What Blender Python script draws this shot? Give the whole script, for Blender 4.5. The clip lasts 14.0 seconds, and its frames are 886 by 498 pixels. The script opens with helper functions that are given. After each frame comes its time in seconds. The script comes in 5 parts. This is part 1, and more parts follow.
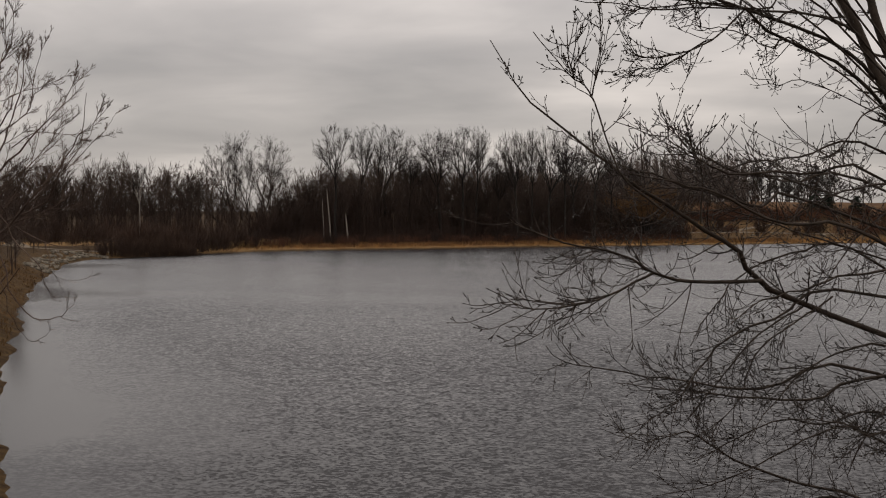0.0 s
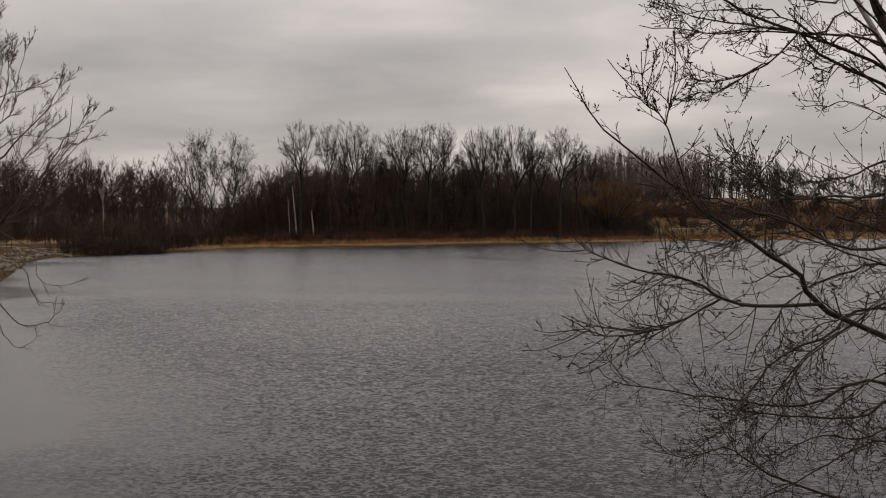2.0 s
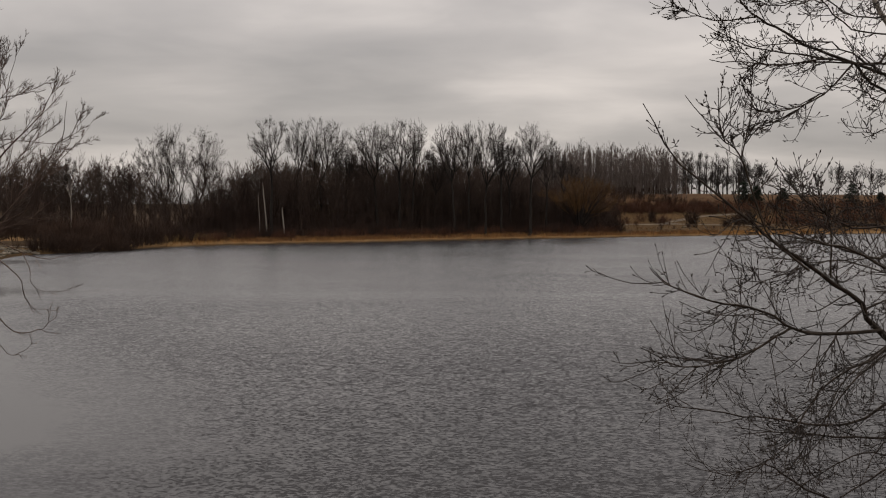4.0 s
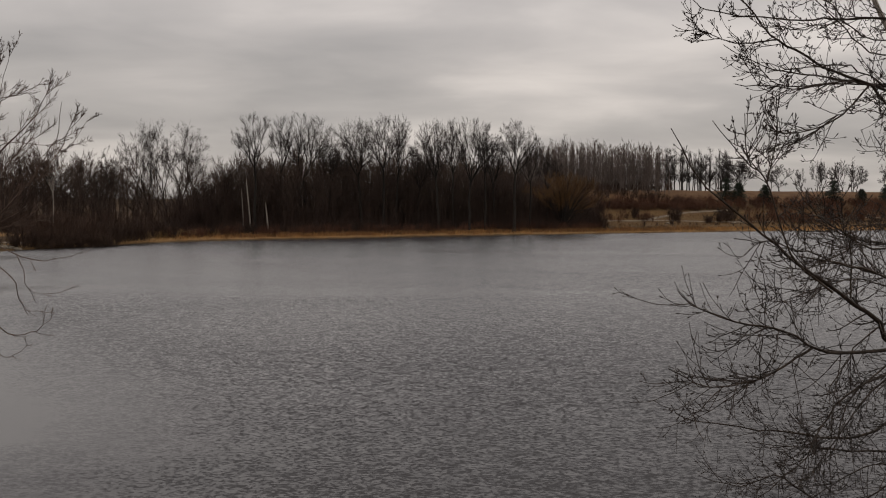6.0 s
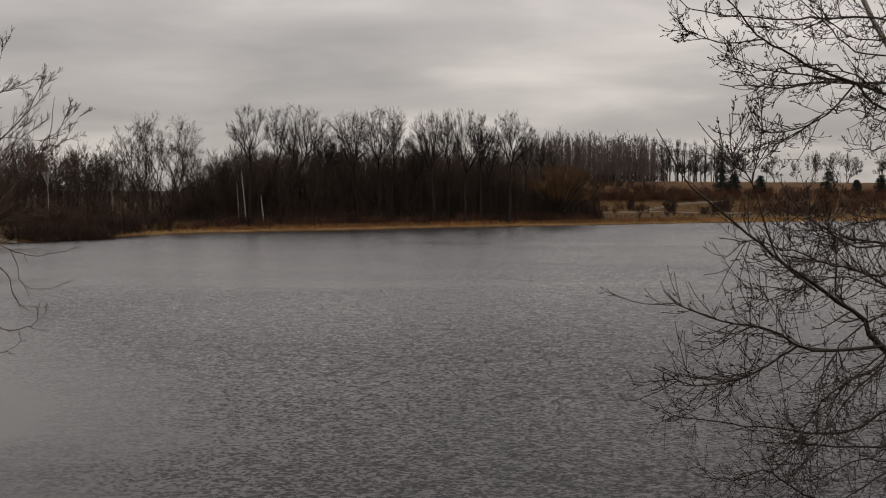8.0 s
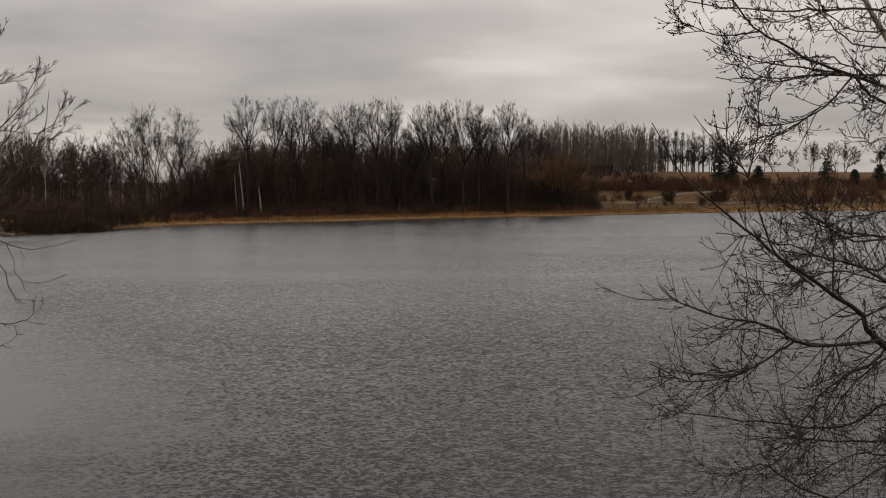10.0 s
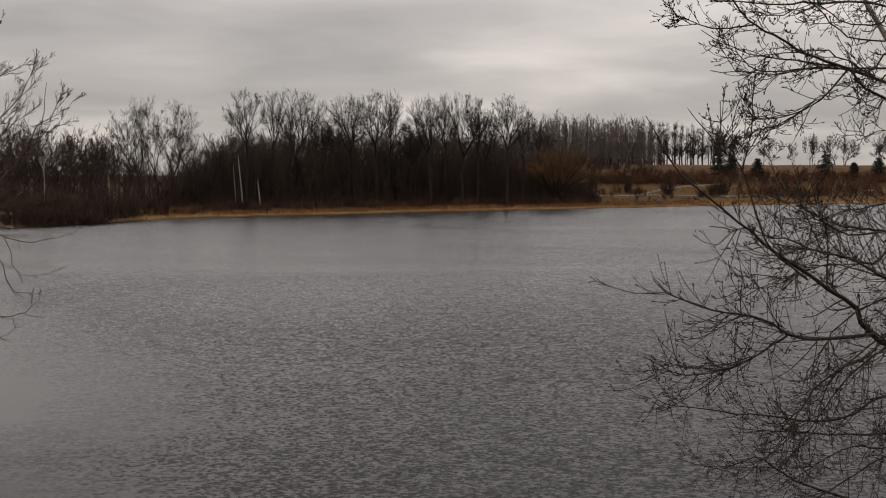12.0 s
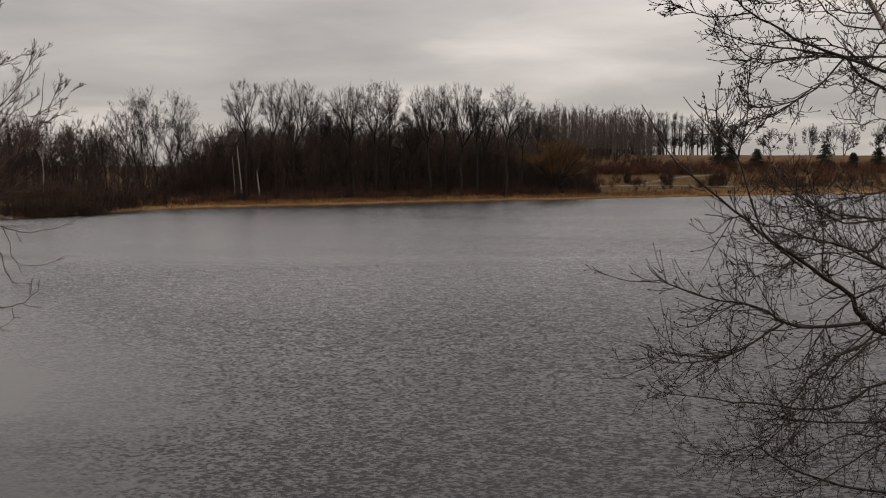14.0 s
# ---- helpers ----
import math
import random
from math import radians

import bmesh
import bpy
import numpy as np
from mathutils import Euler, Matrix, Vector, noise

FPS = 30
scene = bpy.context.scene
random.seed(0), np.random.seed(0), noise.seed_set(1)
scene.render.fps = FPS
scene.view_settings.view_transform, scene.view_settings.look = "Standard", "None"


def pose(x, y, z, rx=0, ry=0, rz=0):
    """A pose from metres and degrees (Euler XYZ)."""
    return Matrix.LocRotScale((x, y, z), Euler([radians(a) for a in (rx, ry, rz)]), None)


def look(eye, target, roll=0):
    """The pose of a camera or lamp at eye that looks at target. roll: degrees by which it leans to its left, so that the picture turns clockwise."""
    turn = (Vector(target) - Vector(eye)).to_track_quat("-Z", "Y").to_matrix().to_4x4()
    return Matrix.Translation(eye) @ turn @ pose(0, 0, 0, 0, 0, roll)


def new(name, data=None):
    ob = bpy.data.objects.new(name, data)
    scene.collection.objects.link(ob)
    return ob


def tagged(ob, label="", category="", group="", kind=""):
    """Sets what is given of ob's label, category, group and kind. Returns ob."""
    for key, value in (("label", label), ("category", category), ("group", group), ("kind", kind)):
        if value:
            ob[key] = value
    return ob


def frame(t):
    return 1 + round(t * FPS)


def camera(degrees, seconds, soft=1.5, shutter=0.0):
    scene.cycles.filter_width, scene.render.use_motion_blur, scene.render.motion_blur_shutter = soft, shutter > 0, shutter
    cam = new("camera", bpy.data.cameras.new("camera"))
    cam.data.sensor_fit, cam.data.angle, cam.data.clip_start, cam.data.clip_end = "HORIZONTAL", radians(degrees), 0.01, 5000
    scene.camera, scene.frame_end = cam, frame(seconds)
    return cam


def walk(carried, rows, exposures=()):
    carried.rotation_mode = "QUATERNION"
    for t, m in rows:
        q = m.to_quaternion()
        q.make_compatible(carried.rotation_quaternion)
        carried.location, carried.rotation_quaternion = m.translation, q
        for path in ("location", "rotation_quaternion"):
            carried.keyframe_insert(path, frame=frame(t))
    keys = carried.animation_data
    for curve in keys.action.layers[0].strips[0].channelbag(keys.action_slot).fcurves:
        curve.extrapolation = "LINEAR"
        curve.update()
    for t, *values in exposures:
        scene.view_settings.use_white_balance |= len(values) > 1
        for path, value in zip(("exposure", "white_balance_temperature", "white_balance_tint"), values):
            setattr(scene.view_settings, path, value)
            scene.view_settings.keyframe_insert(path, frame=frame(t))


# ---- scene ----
cam = camera(46.0, 14.0, 1.1)
PATH = [
    (0, (1.684, 0.016, 7.961), (1.511, 2.007, 7.887), 0.25),
    (0.5, (1.55, 0.01, 7.99), (1.395, 2.003, 7.915), 0.3),
    (1, (1.422, 0.002, 8.021), (1.283, 1.995, 7.944), 0.3),
    (1.5, (1.29, 0.009, 8.071), (1.171, 2.003, 7.991), 0.3),
    (2, (1.163, -0.003, 8.106), (1.059, 1.993, 8.025), 0.2),
    (2.5, (1.018, -0.024, 8.151), (0.931, 1.972, 8.069), 0.1),
    (3, (0.885, -0.045, 8.202), (0.815, 1.952, 8.117), 0.1),
    (5.5, (0.406, -0.117, 8.387), (0.388, 1.881, 8.292), 0.2),
    (6, (0.4, -0.135, 8.419), (0.389, 1.862, 8.321), 0.25),
    (6.5, (0.404, -0.131, 8.447), (0.398, 1.866, 8.345), 0.2),
    (7, (0.432, -0.161, 8.458), (0.427, 1.836, 8.352), 0.2),
    (7.5, (0.448, -0.185, 8.466), (0.444, 1.812, 8.356), 0.2),
    (8, (0.441, -0.168, 8.464), (0.438, 1.829, 8.35), 0.1),
    (10.5, (0.474, -0.116, 8.491), (0.475, 1.88, 8.356), -0.1),
    (11, (0.486, -0.13, 8.493), (0.488, 1.866, 8.355), -0.1),
    (11.5, (0.492, -0.128, 8.495), (0.494, 1.867, 8.353), -0.1),
    (12, (0.488, -0.117, 8.488), (0.49, 1.877, 8.343), -0.05),
    (12.5, (0.494, -0.118, 8.484), (0.496, 1.876, 8.334), -0.1),
    (13, (0.496, -0.131, 8.477), (0.498, 1.863, 8.322), -0.15),
    (13.5, (0.501, -0.125, 8.479), (0.503, 1.869, 8.32), -0.15),
    (14, (0.505, -0.128, 8.478), (0.508, 1.865, 8.315), -0.1),
]
walk(cam, [(t, look(eye, target, roll)) for t, eye, target, roll in PATH], [(0, 0.21, 6930, 15), (3, 0.19, 6930, 15), (7, 0.16, 6930, 15), (10.5, 0.21, 6930, 15), (14, 0.28, 6930, 15)])

# ---- world, sun, exposure ----
scene.view_settings.exposure = 0.0
world = bpy.data.worlds.new("overcast_sky")
scene.world = world
world.use_nodes = True


def link(nt, a, b):
    nt.links.new(a, b)


def build_world(nt):
    """Overcast: a layer of flat stratus lying on a plane overhead, over a dim Nishita sky."""
    nt.nodes.clear()
    out = nt.nodes.new("ShaderNodeOutputWorld")
    bg = nt.nodes.new("ShaderNodeBackground")
    sky = nt.nodes.new("ShaderNodeTexSky")
    sky.sky_type, sky.sun_disc = "NISHITA", False
    sky.sun_elevation, sky.sun_rotation = radians(62), radians(196)
    tc = nt.nodes.new("ShaderNodeTexCoord")
    sep = nt.nodes.new("ShaderNodeSeparateXYZ")
    link(nt, tc.outputs["Generated"], sep.inputs[0])
    up = nt.nodes.new("ShaderNodeMath")
    up.operation, up.inputs[1].default_value = "MAXIMUM", 0.0
    link(nt, sep.outputs["Z"], up.inputs[0])
    add = nt.nodes.new("ShaderNodeMath")
    add.operation, add.inputs[1].default_value = "ADD", 0.20
    link(nt, up.outputs[0], add.inputs[0])
    comb = nt.nodes.new("ShaderNodeCombineXYZ")
    for i, ax in enumerate("XY"):
        div = nt.nodes.new("ShaderNodeMath")
        div.operation = "DIVIDE"
        link(nt, sep.outputs[ax], div.inputs[0])
        link(nt, add.outputs[0], div.inputs[1])
        link(nt, div.outputs[0], comb.inputs[i])
    total = None
    for scale, detail, weight, off in ((0.8, 3.0, 0.52, 9.1), (2.2, 5.0, 0.48, 7.7)):
        mp = nt.nodes.new("ShaderNodeMapping")
        mp.inputs["Location"].default_value = (off, off * 0.7, off * 0.3)
        mp.inputs["Scale"].default_value = (scale * 0.75, scale, scale)
        link(nt, comb.outputs[0], mp.inputs["Vector"])
        n = nt.nodes.new("ShaderNodeTexNoise")
        n.inputs["Scale"].default_value, n.inputs["Detail"].default_value = 1.0, detail
        n.inputs["Roughness"].default_value, n.inputs["Distortion"].default_value = 0.48, 0.25
        link(nt, mp.outputs[0], n.inputs["Vector"])
        mul = nt.nodes.new("ShaderNodeMath")
        mul.operation, mul.inputs[1].default_value = "MULTIPLY", weight
        link(nt, n.outputs["Fac"], mul.inputs[0])
        if total is None:
            total = mul.outputs[0]
        else:
            s = nt.nodes.new("ShaderNodeMath")
            link(nt, total, s.inputs[0])
            link(nt, mul.outputs[0], s.inputs[1])
            total = s.outputs[0]
    ramp = nt.nodes.new("ShaderNodeValToRGB")
    e = ramp.color_ramp.elements
    e[0].position, e[0].color = 0.34, (0.325, 0.323, 0.318, 1)
    e[1].position, e[1].color = 0.68, (0.66, 0.64, 0.61, 1)
    mid = ramp.color_ramp.elements.new(0.50)
    mid.color = (0.435, 0.427, 0.415, 1)
    link(nt, total, ramp.inputs[0])
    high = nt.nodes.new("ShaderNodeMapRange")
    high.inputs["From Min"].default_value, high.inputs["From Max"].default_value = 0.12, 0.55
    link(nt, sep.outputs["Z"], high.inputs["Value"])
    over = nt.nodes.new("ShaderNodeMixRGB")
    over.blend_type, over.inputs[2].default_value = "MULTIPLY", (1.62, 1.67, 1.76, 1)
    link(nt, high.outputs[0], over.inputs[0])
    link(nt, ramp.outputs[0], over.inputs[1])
    rim = nt.nodes.new("ShaderNodeMapRange")
    rim.inputs["From Min"].default_value, rim.inputs["From Max"].default_value = 0.02, 0.13
    rim.inputs["To Min"].default_value, rim.inputs["To Max"].default_value = 0.84, 1.0
    link(nt, sep.outputs["Z"], rim.inputs["Value"])
    haze = nt.nodes.new("ShaderNodeMixRGB")
    haze.blend_type, haze.inputs[0].default_value = "MULTIPLY", 1.0
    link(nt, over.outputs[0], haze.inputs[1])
    link(nt, rim.outputs[0], haze.inputs[2])
    over = haze
    mix = nt.nodes.new("ShaderNodeMixRGB")
    mix.inputs[0].default_value = 0.95
    dim = nt.nodes.new("ShaderNodeMixRGB")
    dim.blend_type, dim.inputs[0].default_value, dim.inputs[2].default_value = "MULTIPLY", 1.0, (0.1, 0.1, 0.1, 1)
    link(nt, sky.outputs[0], dim.inputs[1])
    link(nt, dim.outputs[0], mix.inputs[1])
    link(nt, over.outputs[0], mix.inputs[2])
    link(nt, mix.outputs[0], bg.inputs["Color"])
    bg.inputs["Strength"].default_value = 1.0
    link(nt, bg.outputs[0], out.inputs["Surface"])


build_world(world.node_tree)
sun_data = bpy.data.lights.new("sun", "SUN")
sun_data.energy, sun_data.angle, sun_data.color = 0.6, radians(30), (1.0, 0.96, 0.90)
sun = new("sun", sun_data)
sun.matrix_world = look((0, 0, 60), (9, 30, 0))


# ---- materials ----
def surface(name, dark, light, scale=4.0, fine=40.0, rough=0.85, bump=0.3, spread=(0.35, 0.68), vary=0.0, stretch=(1, 1, 1), metal=0.0):
    """Two noises, coarse and fine, between two colours, with relief from both; vary shifts the value from object to object."""
    m = bpy.data.materials.new(name)
    m.use_nodes = True
    nt = m.node_tree
    b = nt.nodes["Principled BSDF"]
    b.inputs["Roughness"].default_value, b.inputs["Metallic"].default_value = rough, metal
    b.inputs["Specular IOR Level"].default_value = 0.25
    tc = nt.nodes.new("ShaderNodeTexCoord")
    mp = nt.nodes.new("ShaderNodeMapping")
    mp.inputs["Scale"].default_value = stretch
    link(nt, tc.outputs["Object"], mp.inputs["Vector"])
    ns = []
    for sc, det in ((scale, 4.0), (fine, 6.0)):
        n = nt.nodes.new("ShaderNodeTexNoise")
        n.inputs["Scale"].default_value, n.inputs["Detail"].default_value = sc, det
        link(nt, mp.outputs[0], n.inputs["Vector"])
        ns.append(n)
    mix = nt.nodes.new("ShaderNodeMath")
    mix.operation = "MULTIPLY_ADD"
    mix.inputs[1].default_value = 0.6
    link(nt, ns[0].outputs["Fac"], mix.inputs[0])
    half = nt.nodes.new("ShaderNodeMath")
    half.operation, half.inputs[1].default_value = "MULTIPLY", 0.4
    link(nt, ns[1].outputs["Fac"], half.inputs[0])
    link(nt, half.outputs[0], mix.inputs[2])
    ramp = nt.nodes.new("ShaderNodeValToRGB")
    e = ramp.color_ramp.elements
    e[0].position, e[0].color = spread[0], (*dark, 1)
    e[1].position, e[1].color = spread[1], (*light, 1)
    link(nt, mix.outputs[0], ramp.inputs[0])
    col = ramp.outputs[0]
    if vary:
        info = nt.nodes.new("ShaderNodeObjectInfo")
        hsv = nt.nodes.new("ShaderNodeHueSaturation")
        rng = nt.nodes.new("ShaderNodeMapRange")
        rng.inputs["To Min"].default_value, rng.inputs["To Max"].default_value = 1 - vary, 1 + vary
        link(nt, info.outputs["Random"], rng.inputs["Value"])
        link(nt, rng.outputs[0], hsv.inputs["Value"])
        link(nt, col, hsv.inputs["Color"])
        col = hsv.outputs[0]
    link(nt, col, b.inputs["Base Color"])
    bp = nt.nodes.new("ShaderNodeBump")
    bp.inputs["Strength"].default_value = bump
    bp.inputs["Distance"].default_value = 0.3 / scale
    link(nt, mix.outputs[0], bp.inputs["Height"])
    link(nt, bp.outputs[0], b.inputs["Normal"])
    return m


BARK = surface("grey_brown_bark", (0.009, 0.007, 0.006), (0.028, 0.022, 0.018), 6, 45, 0.9, 0.6, stretch=(1, 1, 0.25), vary=0.2)
BARK_PALE = surface("pale_bark", (0.11, 0.092, 0.074), (0.30, 0.265, 0.225), 5, 30, 0.9, 0.5, stretch=(1, 1, 0.3))
NEAR_BARK = surface("poplar_limb_bark", (0.012, 0.008, 0.005), (0.054, 0.038, 0.027), 14, 120, 0.85, 0.6)
NEAR_TWIG = surface("poplar_twig", (0.012, 0.008, 0.006), (0.044, 0.029, 0.020), 18, 150, 0.7, 0.4)
BUD = surface("poplar_bud", (0.012, 0.008, 0.006), (0.034, 0.023, 0.016), 60, 300, 0.5, 0.3)
TWIG = surface("bare_twigs", (0.014, 0.010, 0.009), (0.042, 0.032, 0.027), 0.6, 8, 0.95, 0.1, vary=0.25)
TWIG_LEFT = surface("bank_tree_twigs", (0.034, 0.022, 0.017), (0.110, 0.072, 0.053), 1.2, 14, 0.9, 0.1)
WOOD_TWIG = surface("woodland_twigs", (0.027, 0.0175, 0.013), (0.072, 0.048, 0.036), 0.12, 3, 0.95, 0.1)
HEDGE_TWIG = surface("hedge_twigs", (0.040, 0.017, 0.010), (0.120, 0.055, 0.030), 0.1, 3, 0.95, 0.1)
BRUSH = surface("brush_twigs", (0.022, 0.013, 0.009), (0.066, 0.038, 0.025), 0.12, 3, 0.95, 0.1)
# darker than the woodland twigs: shade low in the wood put into colour
SHADED_THICKET = surface("shaded_thicket_twigs", (0.015, 0.009, 0.006), (0.044, 0.025, 0.018), 0.15, 3, 0.95, 0.1)
FAR_TWIG = surface("hilltop_twigs", (0.016, 0.013, 0.012), (0.045, 0.037, 0.034), 0.3, 4, 0.95, 0.1)
POPLAR_TWIG = surface("plantation_twigs", (0.056, 0.043, 0.037), (0.140, 0.110, 0.095), 0.2, 4, 0.95, 0.1)
WILLOW = surface("willow_shoots", (0.045, 0.025, 0.011), (0.155, 0.078, 0.024), 0.3, 5, 0.8, 0.1)
STRAW = surface("dry_straw", (0.085, 0.040, 0.013), (0.42, 0.22, 0.075), 0.35, 3, 0.9, 0.1)
MEADOW = surface("meadow_straw", (0.055, 0.030, 0.013), (0.19, 0.108, 0.046), 0.25, 3, 0.9, 0.1)
SEDGE = surface("red_sedge", (0.050, 0.024, 0.010), (0.23, 0.115, 0.045), 0.3, 3, 0.9, 0.1)
REED = surface("dead_reed", (0.10, 0.06, 0.025), (0.30, 0.19, 0.085), 0.4, 4, 0.9, 0.1)
NEEDLE = surface("conifer_needles", (0.008, 0.012, 0.008), (0.028, 0.036, 0.022), 1.5, 12, 0.8, 0.2)
STONE = surface("shore_stone", (0.055, 0.046, 0.033), (0.22, 0.185, 0.140), 2.5, 20, 0.9, 0.5, vary=0.3)
GRAVEL = surface("gravel_track", (0.085, 0.066, 0.047), (0.19, 0.152, 0.112), 0.5, 12, 0.95, 0.3)


def ground_material():
    """Leaf litter, straw and brown field grass; which one lies where comes from the sheet's own cover attribute."""
    m = bpy.data.materials.new("ground_cover")
    m.use_nodes = True
    nt = m.node_tree
    b = nt.nodes["Principled BSDF"]
    b.inputs["Roughness"].default_value = 0.95
    b.inputs["Specular IOR Level"].default_value = 0.1
    tc = nt.nodes.new("ShaderNodeTexCoord")
    n1, n2 = nt.nodes.new("ShaderNodeTexNoise"), nt.nodes.new("ShaderNodeTexNoise")
    for n, sc, d in ((n1, 0.16, 5), (n2, 2.2, 8)):
        n.inputs["Scale"].default_value, n.inputs["Detail"].default_value, n.inputs["Roughness"].default_value = sc, d, 0.65
        link(nt, tc.outputs["Object"], n.inputs["Vector"])
    cov = nt.nodes.new("ShaderNodeVertexColor")
    cov.layer_name = "cover"
    sep = nt.nodes.new("ShaderNodeSeparateColor")
    link(nt, cov.outputs["Color"], sep.inputs[0])

    def ramp(src, a, c, p=(0.35, 0.7)):
        r = nt.nodes.new("ShaderNodeValToRGB")
        e = r.color_ramp.elements
        e[0].position, e[0].color, e[1].position, e[1].color = p[0], (*a, 1), p[1], (*c, 1)
        link(nt, src, r.inputs[0])
        return r.outputs[0]

    litter = ramp(n2.outputs["Fac"], (0.014, 0.008, 0.004), (0.085, 0.050, 0.020))
    straw = ramp(n2.outputs["Fac"], (0.10, 0.055, 0.021), (0.31, 0.19, 0.08))
    field = ramp(n1.outputs["Fac"], (0.058, 0.031, 0.015), (0.118, 0.066, 0.032), (0.3, 0.7))
    col = litter
    for ch, src in (("Red", straw), ("Green", field)):
        add = nt.nodes.new("ShaderNodeMath")
        add.operation, add.inputs[1].default_value = "MULTIPLY_ADD", 0.9
        add.use_clamp = True
        off = nt.nodes.new("ShaderNodeMath")
        off.operation, off.inputs[1].default_value = "MULTIPLY", 1.3
        link(nt, sep.outputs[ch], off.inputs[0])
        brk = nt.nodes.new("ShaderNodeMath")
        brk.operation, brk.inputs[1].default_value = "SUBTRACT", 0.5
        link(nt, n1.outputs["Fac"], brk.inputs[0])
        gate = nt.nodes.new("ShaderNodeMath")
        gate.operation = "MULTIPLY"
        link(nt, brk.outputs[0], gate.inputs[0])
        link(nt, sep.outputs[ch], gate.inputs[1])
        link(nt, gate.outputs[0], add.inputs[0])
        link(nt, off.outputs[0], add.inputs[2])
        mx = nt.nodes.new("ShaderNodeMixRGB")
        link(nt, add.outputs[0], mx.inputs[0])
        link(nt, col, mx.inputs[1])
        link(nt, src, mx.inputs[2])
        col = mx.outputs[0]
    link(nt, col, b.inputs["Base Color"])
    bp = nt.nodes.new("ShaderNodeBump")
    bp.inputs["Strength"].default_value, bp.inputs["Distance"].default_value = 0.7, 0.3
    link(nt, n2.outputs["Fac"], bp.inputs["Height"])
    link(nt, bp.outputs[0], b.inputs["Normal"])
    return m


def water_material():
    """Brown pond water under a light breeze: wavelets of two sizes, calmer in patches and along the sheltered bank."""
    m = bpy.data.materials.new("pond_water")
    m.use_nodes = True
    nt = m.node_tree
    b = nt.nodes["Principled BSDF"]
    b.inputs["Base Color"].default_value = (0.024, 0.022, 0.022, 1)
    b.inputs["Roughness"].default_value = 0.3
    b.inputs["IOR"].default_value = 1.333
    tc = nt.nodes.new("ShaderNodeTexCoord")

    def noise_at(scale, detail, rough, stretch=(1, 1, 1), turn=0.0, dist=0.0):
        mp = nt.nodes.new("ShaderNodeMapping")
        mp.inputs["Scale"].default_value = stretch
        mp.inputs["Rotation"].default_value = (0, 0, radians(turn))
        link(nt, tc.outputs["Object"], mp.inputs["Vector"])
        n = nt.nodes.new("ShaderNodeTexNoise")
        n.inputs["Scale"].default_value, n.inputs["Detail"].default_value = scale, detail
        n.inputs["Roughness"].default_value, n.inputs["Distortion"].default_value = rough, dist
        link(nt, mp.outputs[0], n.inputs["Vector"])
        return n

    small = noise_at(7.6, 3, 0.5, (0.85, 1.1, 1), 14, 0.3)
    big = noise_at(2.4, 2, 0.5, (0.75, 1.0, 1), -12, 0.3)
    patch = noise_at(0.018, 3, 0.55, (0.7, 1.4, 1), 0, 0.5).outputs["Fac"]
    sep = nt.nodes.new("ShaderNodeSeparateXYZ")
    link(nt, tc.outputs["Object"], sep.inputs[0])
    # the lee of the bank: still water close to the near corner of the pond
    lee = nt.nodes.new("ShaderNodeMath")
    lee.operation, lee.inputs[1].default_value = "MULTIPLY_ADD", 0.46
    link(nt, sep.outputs["Y"], lee.inputs[0])
    link(nt, sep.outputs["X"], lee.inputs[2])
    wig = nt.nodes.new("ShaderNodeMath")
    wig.operation, wig.inputs[1].default_value = "MULTIPLY_ADD", 40.0
    link(nt, patch, wig.inputs[0])
    link(nt, lee.outputs[0], wig.inputs[2])
    mr = nt.nodes.new("ShaderNodeMapRange")
    mr.inputs["From Min"].default_value, mr.inputs["From Max"].default_value = 19.5, 30.5
    mr.inputs["To Min"].default_value, mr.inputs["To Max"].default_value = 0.04, 1.0
    link(nt, wig.outputs[0], mr.inputs["Value"])
    pr = nt.nodes.new("ShaderNodeMapRange")
    pr.inputs["From Min"].default_value, pr.inputs["From Max"].default_value = 0.35, 0.65
    pr.inputs["To Min"].default_value, pr.inputs["To Max"].default_value = 0.5, 1.15
    link(nt, patch, pr.inputs["Value"])
    amp = nt.nodes.new("ShaderNodeMath")
    amp.operation = "MULTIPLY"
    link(nt, mr.outputs[0], amp.inputs[0])
    link(nt, pr.outputs[0], amp.inputs[1])
    wood_lee = nt.nodes.new("ShaderNodeMapRange")
    wood_lee.inputs["From Min"].default_value, wood_lee.inputs["From Max"].default_value = 30.0, 95.0
    wood_lee.inputs["To Min"].default_value, wood_lee.inputs["To Max"].default_value = 1.30, 0.80
    link(nt, sep.outputs["Y"], wood_lee.inputs["Value"])
    both = nt.nodes.new("ShaderNodeMath")
    both.operation = "MULTIPLY"
    link(nt, amp.outputs[0], both.inputs[0])
    link(nt, wood_lee.outputs[0], both.inputs[1])
    amp = both
    ruff = nt.nodes.new("ShaderNodeMapRange")
    ruff.inputs["From Min"].default_value, ruff.inputs["From Max"].default_value = 40.0, 150.0
    ruff.inputs["To Min"].default_value, ruff.inputs["To Max"].default_value = 0.13, 0.20
    link(nt, sep.outputs["Y"], ruff.inputs["Value"])
    link(nt, ruff.outputs[0], b.inputs["Roughness"])
    # slopes of the wavelets, straight from the noises' colours: flat backs, and steep short fronts facing the near bank
    parts = []
